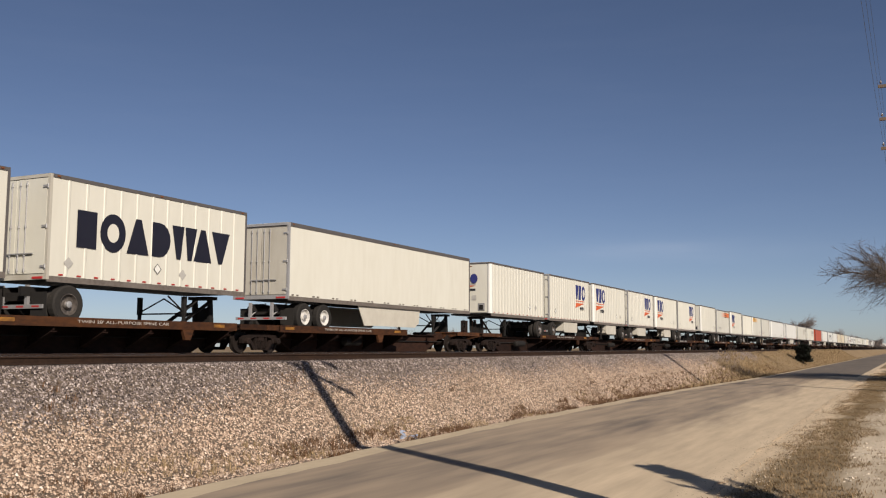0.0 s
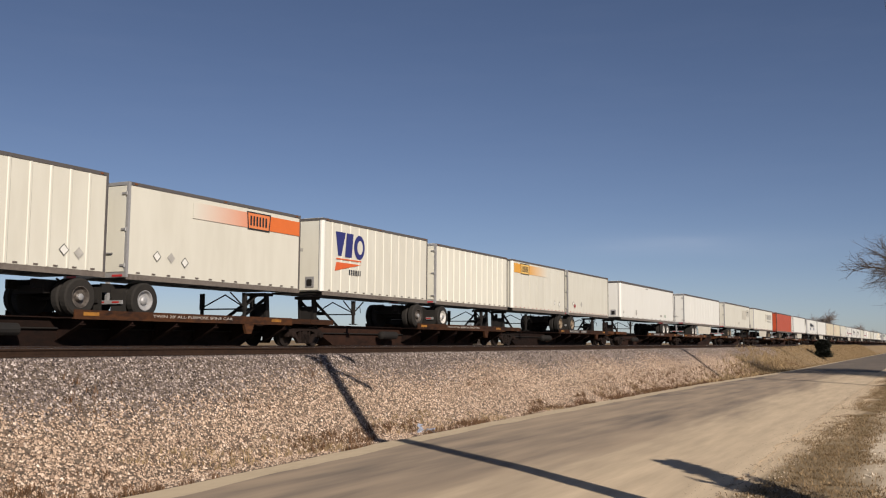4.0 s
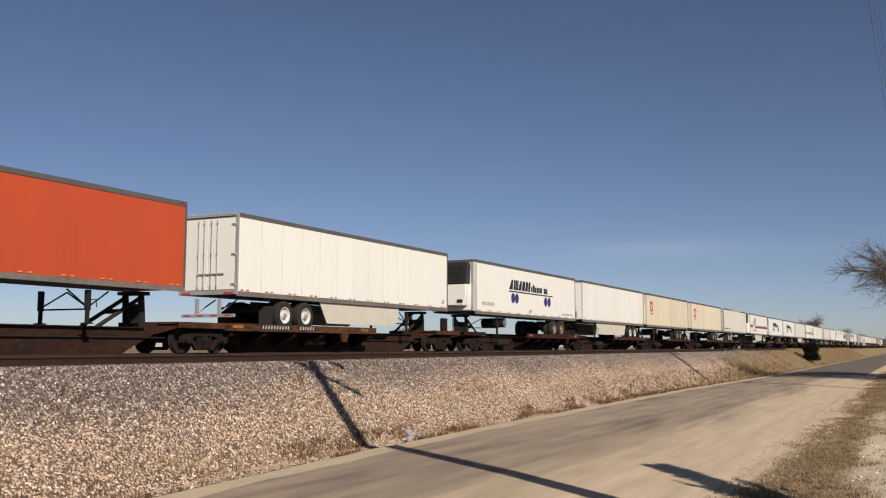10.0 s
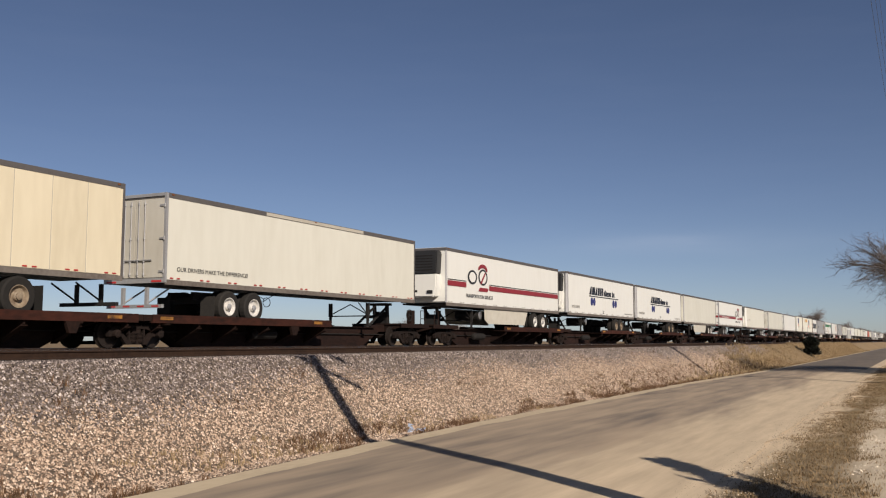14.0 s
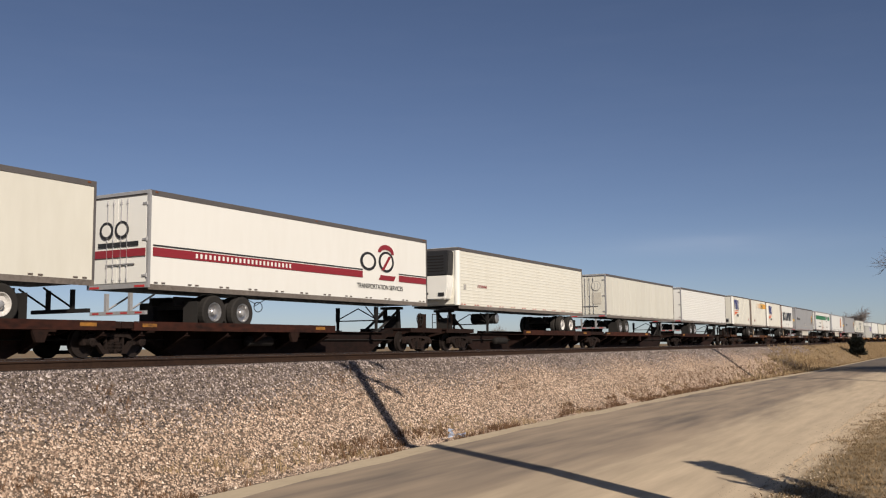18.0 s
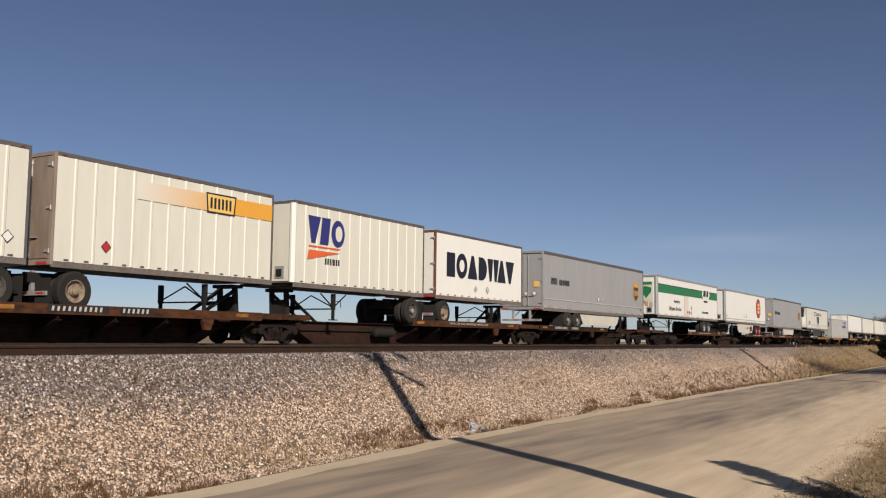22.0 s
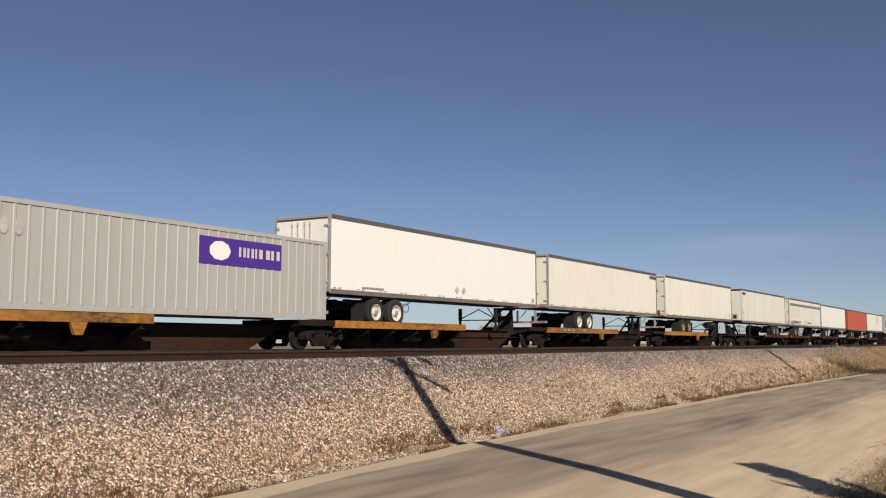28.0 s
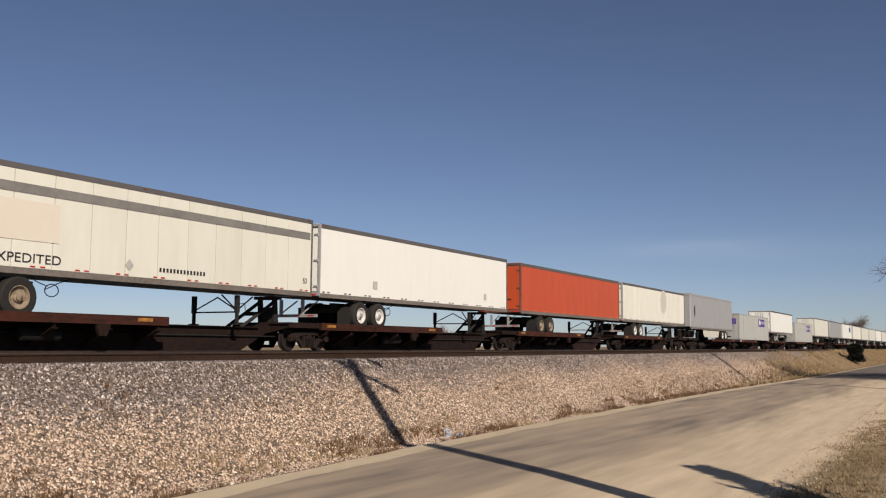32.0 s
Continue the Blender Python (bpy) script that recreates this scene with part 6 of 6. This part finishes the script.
    for x in (-0.45, 0.2):
        end_mark(b, [(x + 0.3 * math.cos(a), 1.65 + 0.27 * math.sin(a)) for a in np.linspace(0, 6.0, 16)], BLACK)
        end_mark(b, [(x + 0.2 * math.cos(a), 1.65 + 0.18 * math.sin(a)) for a in np.linspace(0, 6.0, 16)], BRIGHT, y=-0.065)
    end_rect(b, -0.8, 0.9, 1.15, 1.28, BLACK)
    b.bars(1.9, 0.89, (0.13,) * 24, 0.14, BRIGHT, 0.07, lift=0.002)
    capped_ring_mark(b, 11.5, 1.5)
    stripe_pair(b, 13.8, 16.05, 0.8)
    b = ride(31, 453.4, VAN, False, IVORY, "off-white ribbed refrigerated trailer", style="ribs", unit=True, tape=TAPE, axles=(2.0, 3.32), pillar=BRIGHT)
    b.bars(1.95, 0.9, (0.08,) * 9, 0.13, MAROON, 0.035)
    b.rect(0.5, 0.75, 0.75, 1.0, GHOSTDARK, "sticker")
    b = ride(32, 473.9, VAN, True, WHITE, "white van trailer with ring emblems on the doors", style="panel", rim=RIMSTEEL)
    for x in (-0.62, 0.62):
        end_mark(b, [(x + 0.33 * math.cos(a), 1.95 + 0.33 * math.sin(a)) for a in np.linspace(0, 6.0, 20)], GHOSTDARK, label="ring emblem")
        end_mark(b, [(x + 0.28 * math.cos(a), 1.95 + 0.28 * math.sin(a)) for a in np.linspace(0, 6.0, 20)], WHITE, y=-0.065)
        for dx in (-0.1, 0.1):
            end_rect(b, x + dx - 0.02, x + dx + 0.02, 1.75, 2.15, GHOSTDARK, y=-0.067)
    end_rect(b, 0.35, 0.95, 0.75, 1.5, GHOST)
    ride(33, 492.4, VAN, True, BRIGHT, "white ribbed van trailer with worn rear doors", style="ribs", rim=RIMSTEEL)
    b = ride(34, 511.8, PUP, False, WHITE, "white ribbed pup trailer with a blue and orange mark", style="posts", rim=RIMDARK, top=4.12)
    swoosh_mark(b, 0.7, 1.35, 1.12)
    placards(b, (7.4, 0.55, RED), (7.9, 0.5, BRIGHT))
    end_swoosh(b)
    end_diamond(b, -1.0, 0.5, GHOSTDARK)
    end_diamond(b, -0.7, 0.5, RED)
    b = ride(35, 520.95, PUP, True, WHITE, "white ribbed pup trailer with a fading yellow band", style="posts", rim=RIMRUST, top=4.12, door=GRIMYDOOR, frame=GRIMYDOOR)
    band_mark(b, 2.7, 8.4, 1.95, False, FADEYEL, (0.62, 0.30, 0.04))
    placards(b, (1.7, 0.5, RED))
    b = ride(36, 530.5, PUP, False, WHITE, "white ribbed pup trailer with a blue and orange mark", style="posts", rim=RIMDARK, top=4.12)
    swoosh_mark(b, 0.7, 1.3, 1.1)
    b = ride(37, 539.9, PUP, True, BRIGHT, "white pup trailer with a bold navy company mark", top=4.08, rim=RIMRUST, tape=TAPE, style="sheet", frame=RUSTFRAME)
    block_name(b, 0.95, 6.6, 0.86, 1.06, NAVY, BRIGHT)
    placards(b, (3.6, 0.42, GHOSTDARK), (4.75, 0.42, GHOST))
    for key, S in ((38, 550.9), (41, 608.95)):
        b = ride(key, S, VAN, True, GREY, "grey van trailer with a gold and brown shield", top=4.12, bot=0.95, skirt=SKIRT, rim=RIMDARK, tape=TAPEWHITE, axles=(3.4, 4.72), panels=(5.2, 11.4), low=LOWRAIL, rail=DARKRAIL)
        shield(b, 14.65, 1.43)
        b.bars(1.02, 1.3, (0.25, 0.23, 0.21), 0.35, BLACK, 0.06)
        b.bars(2.14, 1.3, (0.2, 0.12, 0.2, 0.07, 0.2, 0.18, 0.14), 0.3, BLACK, 0.05)
        b.words("53", 15.5, 0.3, 0.26, BLACK)
        placards(b, (7.94, 0.77, BRIGHT), (8.52, 0.77, GHOSTDARK))
        b.rect(0.1, 16.0, 0.46, 0.52, GHOSTDARK, "rub_rail", "raised rub rail")
        end_rect(b, 0.75, 1.1, 1.1, 1.4, FADEYEL, label="yellow warning panel")
        end_diamond(b, 0.3, 0.75, PINK)
        end_diamond(b, 0.8, 0.75, BRIGHT)
    b = ride(39, 570.1, VAN, False, BRIGHT, "white van trailer with a green side band", top=4.1, rim=RIMSTEEL, tape=TAPE, rail=STEEL, pillar=STEEL)
    b.rect(0.15, 16.0, 1.6, 2.16, GREEN, "side_band", "green side band")
    b.rect(0.15, 16.0, 2.16, 2.21, BLACK, "side_band")
    b.poly(((11.41, 1.95), (11.65, 2.33), (13.45, 2.33), (13.7, 1.95), (13.45, 1.58), (11.65, 1.58)), BRIGHT, "company_mark", "white and green mark in plain shapes", 0.002)
    for a, c in ((11.75, 12.35), (12.42, 12.6), (12.7, 13.2)):
        b.rect(a, c, 1.75, 2.25, BLACK, "company_mark", "", 0.12, 0.004)
    end_rect(b, -0.95, 0.95, 0.95, 2.35, NOTICE, label="pale notice panel on the nose", y=-0.058)
    end_rect(b, -0.9, 0.9, 2.1, 2.3, GREEN, label="green nose band")
    for k in range(5):
        end_rect(b, -0.88, -0.3 + 0.1 * (k % 2), 1.9 - k * 0.17, 1.98 - k * 0.17, BLACK, label="dark unreadable line")
    end_mark(b, ((-0.1, 1.5), (0.1, 1.3), (0.35, 1.35), (0.45, 1.15), (0.6, 1.3), (0.85, 1.6), (0.85, 1.9), (0.5, 2.0), (-0.05, 1.95)), GREEN)
    end_diamond(b, -0.95, 0.62, BANDGREY, 0.2)
    for x, z in ((-0.5, 0.6), (-0.05, 0.58)):
        end_mark(b, [(x + 0.17 * math.cos(k * math.tau / 14), z + 0.17 * math.sin(k * math.tau / 14)) for k in range(14)], RED, label="round red placard")
        end_rect(b, x - 0.13, x + 0.13, z - 0.04, z + 0.04, BRIGHT, y=-0.065)
    end_diamond(b, 0.22, 0.85, GHOST, 0.2)
    end_rect(b, 0.4, 0.62, 0.62, 0.9, GOLD, label="amber notice")
    end_rect(b, 0.72, 0.95, 0.5, 0.9, GHOSTDARK, label="grey notice")
    b.bars(11.95, 1.3, (0.11,) * 8, 0.15, BLACK, 0.035)
    b.rect(6.46, 7.57, 0.1, 1.58, PINK, "worn_patch", "stained replacement panel")
    b.words("Liftgate Service", 2.65, 0.42, 0.38, BLACK, 3.0)
    b.words("Available", 3.85, 0.98, 0.32, BLACK, 1.5)
    placards(b, (7.34, 0.37, RED), (7.87, 0.36, RED), (8.42, 0.34, GHOSTDARK), (8.38, 0.73, GHOST))
    b.bars(11.5, 0.4, (0.14,) * 10, 0.14, BLACK, 0.045)
    b = ride(40, 588.9, VAN, False, BRIGHT, "white van trailer with a red and gold oval", top=4.06, rim=RIMRED, skirt=SKIRT, rail=STEEL, pillar=RIMSTEEL)
    b.disc(12.98, 1.45, 0.95, 0.95, BLACK, "company_mark", "red and gold oval mark")
    b.disc(12.98, 1.45, 0.84, 0.86, RED, "company_mark", lift=0.002)
    for dz in (0.0, 0.36, 0.72):
        b.rect(12.55 + dz * 0.14, 13.45 + dz * 0.14, 0.98 + dz, 1.22 + dz, FADEYEL, "company_mark", skew=0.03, lift=0.004)
    b.rect(0.2, 15.9, 0.18, 0.24, GHOSTDARK, "rub_rail")
    length_mark(b, 0.4, 0.35)
    placards(b, (7.1, 0.56, BRIGHT), (7.9, 0.58, BRIGHT))
    b.bars(8.0, -0.62, (0.12,) * 6, 0.16, RED, 0.03)
    b.rect(9.5, 10.0, -0.8, -0.35, BLACK, "sticker")
    b = ride(42, 628.6, VAN, False, WHITE, "white ribbed refrigerated trailer with a black shield", style="ribs", unit=True, skirt=TARP, top=3.86, rim=RIMSTEEL)
    b.rect(5.5, 7.2, 1.62, 2.08, BLACK, "company_mark", "black and white mark in plain shapes", 0.15)
    b.bars(5.75, 1.67, (0.2, 0.2, 0.1, 0.28, 0.2), 0.34, BRIGHT, 0.05, lift=0.002)
    b.words("INTERMODAL", 7.53, 1.66, 0.44, BLACK, 3.33)
    b.poly(((7.36, 1.38), (7.7, 1.5), (8.2, 1.54), (8.8, 1.5), (9.16, 1.38), (9.0, 0.82), (8.2, 0.42), (7.5, 0.82)), BLACK, "company_mark", "black shield")
    b.poly(((7.9, 0.65), (8.05, 1.42), (8.15, 1.42), (8.2, 0.65)), GHOST, "company_mark", lift=0.002)
    b.disc(2.06, 0.69, 0.55, 0.17, GREEN, "sticker", "small green emblem")
    b.rect(0.2, 16.0, 0.38, 0.44, GHOSTDARK, "rub_rail")
    b.bars(7.0, 0.16, (0.12,) * 18, 0.1, GHOSTDARK, 0.03)
    for key, S in ((43, 648.5), (53, 826.8), (55, 862.5)):
        ob, b = container(S, VAN, "grey steel container with a purple panel")
        TRAILERS[key] = (S, VAN, True)
        b.rect(10.25, 13.95, 1.55, 2.38, PURPLE, "company_mark", "purple company panel")
        b.bars(11.9, 1.85, (0.3, 0.3, 0.12, 0.5, 0.4), 0.3, GHOST, 0.06, lift=0.002)
        b.disc(11.1, 1.98, 0.45, 0.3, BRIGHT, 'company_mark', 'white blot of the company mark', 0.002, 9)
        b.disc(4.0, 2.02, 0.12, 0.22, GHOSTDARK, "sticker")
        b.disc(4.4, 2.02, 0.12, 0.22, GHOSTDARK, "sticker")
        part("door_panel", shape("door_panel", PURPLE, box, -0.9, 0.9, 0.0, 0.02, 1.6, 2.2), ob, "purple company panel on the doors")
    b = ride(44, 664.8, VAN, True, BRIGHT, "bright white van trailer with two placards", top=3.92, rim=RIMWHITE, tape=GHOSTDARK)
    placards(b, (8.6, 0.35, GHOSTDARK), (9.15, 0.35, GHOSTDARK))
    length_mark(b, 15.6, 0.1)
    b.bars(1.9, 0.08, (0.1,) * 10, 0.08, NAVY, 0.04)
    b = ride(45, 682.3, VAN, True, IVORY, "plain off-white van trailer with smooth sides", top=3.9, rim=RIMWHITE, axles=(3.85, 5.17))
    b.bars(14.9, 2.2, (0.13,) * 4 + (0.02,) + (0.13,) * 3, 0.22, BLACK, 0.03)
    b = ride(46, 700.15, VAN, True, IVORY, "ivory panelled van trailer with stained sides", top=3.92, style="panel", rim=RIMRUST, axles=(3.75, 5.07), door=WHITE, frame=DULLDOOR)
    length_mark(b, 15.4)
    end_rect(b, 0.42, 0.92, -0.02, 0.3, RUSTFRAME, label="rust-stained notice plate")
    for z in (1.42, 1.56):
        for k in range(5 - (z < 1.5)):
            end_rect(b, 0.25 + 0.12 * k, 0.34 + 0.12 * k, z, z + 0.08, RUSTFRAME, label="dark unreadable letter")
    for z in (0.42, 0.6, 0.74, 0.95):
        end_rect(b, 0.2, 0.26, z, z + 0.09, BLACK, label="small dark notice")
    part("tool_box", shape("tool_box", UNDER, rounded_box, 0.5, 1.15, 10.5, 11.8, 0.52, 0.97, 0.14), b.ob, "black box hung under the floor")
    b = ride(47, 719.5, VAN, False, WHITE, "white panelled van trailer with small black numbers", style="panel", rim=RIMRUST, tape=TAPE, axles=(3.45, 4.77), top=3.96)
    b.bars(0.25, 2.2, (0.1,) * 4 + (0.02,) + (0.1,) * 4, 0.2, BLACK, 0.03)
    length_mark(b, 0.25, 0.55)
    part('pallet_rack', shape('pallet_rack', UNDER, rack_build), b.ob, 'black bent-tube pallet rack', (0.9, 6.6, 0))
    b = ride(48, 737.5, VAN, True, WHITE, "white panelled van trailer with a grey band", top=3.92, style="panel", rim=RIMRUST, tape=TAPE)
    b.rect(0.3, 16.0, 1.9, 2.15, BANDGREY, "side_band", "worn grey side band")
    b.rect(0.6, 5.2, 0.7, 1.72, PINK, "worn_patch", "faded pink patch")
    for i in range(4):
        b.rect(0.55 + i * 0.1, 2.25, 0.08 + i * 0.09, 0.12 + i * 0.09, BLACK, "company_mark")
    b.words("EXPEDITED", 3.15, 0.14, 0.34, BLACK, 2.1)
    b.bars(2.35, 0.14, (0.2, 0.2, 0.2), 0.25, BLACK, 0.06)
    placards(b, (7.6, 0.33, GHOSTDARK))
    b.bars(8.75, 0.22, (0.11,) * 14, 0.12, BLACK, 0.03)
    length_mark(b, 15.6, 0.3)
    b = ride(49, 754.1, VAN, True, BRIGHT, "plain white van trailer with two stickers", top=3.85, rim=RIMWHITE)
    b.rect(3.6, 3.9, 0.35, 0.65, GHOSTDARK, "sticker")
    b.rect(13.5, 13.75, 0.35, 0.65, GHOSTDARK, "sticker")
    ride(50, 772, VAN, True, ORANGE, "faded orange van trailer", top=3.82, rim=RIMRUST, tape=FADEORANGE)
    b = ride(51, 788.9, VAN, True, IVORY, "cream-white panelled van trailer with a round smudge", top=3.82, style="panel", rim=RIMWHITE)
    b.disc(10.0, 1.6, 0.8, 0.9, GHOST, "worn_patch")
    b = ride(52, 807, VAN, False, GREY, "grey van trailer with side skirts", skirt=SKIRT, rail=GREY, bot=0.95)
    b.disc(1.5, 1.4, 0.16, 0.5, BLACK, "company_mark")
    ride(54, 844.3, VAN, True, BRIGHT, "plain white van trailer behind a grey container", top=3.8, rim=RIMWHITE)
    # the rest of the train in the distance
    r = random.Random(12)
    S = 881.0
    key = 56
    while S < 1330:
        m = r.choice((WHITE, BRIGHT, IVORY, WHITE, GREY, WHITE, CREAM))
        b = ride(key, S, VAN, r.random() < 0.5, m, {"white_trailer_paint": "white van trailer far back in the train", "clean_white_trailer_paint": "clean white van trailer far back in the train", "dirty_ivory_trailer_paint": "off-white van trailer far back in the train", "grey_trailer_paint": "grey van trailer far back in the train", "cream_trailer_paint": "cream van trailer far back in the train"}[m.name], detail=False)
        if key == 58:
            b.rect(11.5, 14.0, 1.2, 2.1, BLUE, "company_mark", "blue company mark")
        S += 18.2
        key += 1


def shield(b, s, z):
    edge = tuple((s + (a - s) * 0.9, z + 0.02 + (c - z) * 0.78) for a, c in ((s - 0.55, z + 0.75), (s - 0.3, z + 0.83), (s, z + 0.86), (s + 0.3, z + 0.83), (s + 0.55, z + 0.75), (s + 0.55, z - 0.2), (s + 0.35, z - 0.52), (s, z - 0.75), (s - 0.35, z - 0.52), (s - 0.55, z - 0.2)))
    b.poly(edge, GOLD, "company_mark", "gold and brown shield")
    k = [(s + (a - s) * 0.88, z + (c - z) * 0.9) for a, c in edge]
    b.poly([(a, min(c, z + 0.38)) for a, c in k], BROWN, "company_mark", lift=0.002)
    b.bars(s - 0.33, z - 0.16, (0.19, 0.19, 0.19), 0.34, GOLD, 0.05, lift=0.004)


load_train()


def couple_cars():
    """A spine car platform under every van and every pair of pups."""
    order = sorted(TRAILERS)
    units, i = [], 0
    while i < len(order):
        k = order[i]
        S, L, rear = TRAILERS[k]
        if L < 12 and i + 1 < len(order) and TRAILERS[order[i + 1]][1] < 12:
            units.append((k, order[i + 1]))
            i += 2
        else:
            units.append((k,))
            i += 1
    ends = {2, 8, 14, 17, 20, 25, 30, 33, 38, 41, 46, 51, 55, 60, 65, 70, 75, 80}
    spans = [(TRAILERS[u[0]][0], TRAILERS[u[-1]][0] + TRAILERS[u[-1]][1]) for u in units]
    for n, u in enumerate(units):
        a, b = spans[n]
        y0 = (spans[n - 1][1] + a) / 2 if n else a - 1.5
        y1 = (b + spans[n + 1][0]) / 2 if n + 1 < len(units) else b + 1.5
        first, last = n == 0 or units[n - 1][-1] in ends, u[-1] in ends or n + 1 == len(units)
        plats, hitches = [], []
        if len(u) == 2:
            plats = [(TRAILERS[u[1]][0] - 1.9, TRAILERS[u[1]][0] + 7.9)]
            hitches = [(a + 0.75, 1), (b - 0.75, -1)]
        elif TRAILERS[u[0]][2]:
            plats = [(a - 0.6, a + 9.1)]
            hitches = [(b - 0.95, -1)]
        else:
            plats = [(b - 9.1, b + 0.9)]
            hitches = [(a + 0.8, 1)]
        k = u[0]
        if k in (43, 53, 55):
            plats, hitches = [(a + 0.5, a + 8.5)], []
        paint = FRESHYEL if 42 <= k <= 46 else YELLOW if k <= 20 or 34 <= k <= 41 else SHADERUST
        label = {"yellow_car_paint": "yellow articulated spine car under its load", "faded_yellow_car_paint": "rust-streaked yellow spine car under its load", "shade_dark_rust_car_paint": "rust-brown articulated spine car under its load"}[paint.name]
        spine_car(y0, y1, first, last, plats, hitches, paint, k < 56, True, label, k in (7, 13, 15, 17, 18, 20, 34, 38, 45))
        if k in (43, 53, 55):
            for q in (a + 0.3, b - 0.3):
                part("pedestal", shape("pedestal", paint, box, -1.2, 1.2, -0.2, 0.2, 0.8, 1.025), CARS[-1], "container pedestal", (0, q - y0, 0))


couple_cars()


def motions():
    """Everything on the rails runs on together."""
    for ob, S in MOVING:
        z = ob.location.z
        walk(ob, [(t, pose(FAR_TRACK, S - train_way(t), z)) for t in range(0, 33, 2)])


motions()
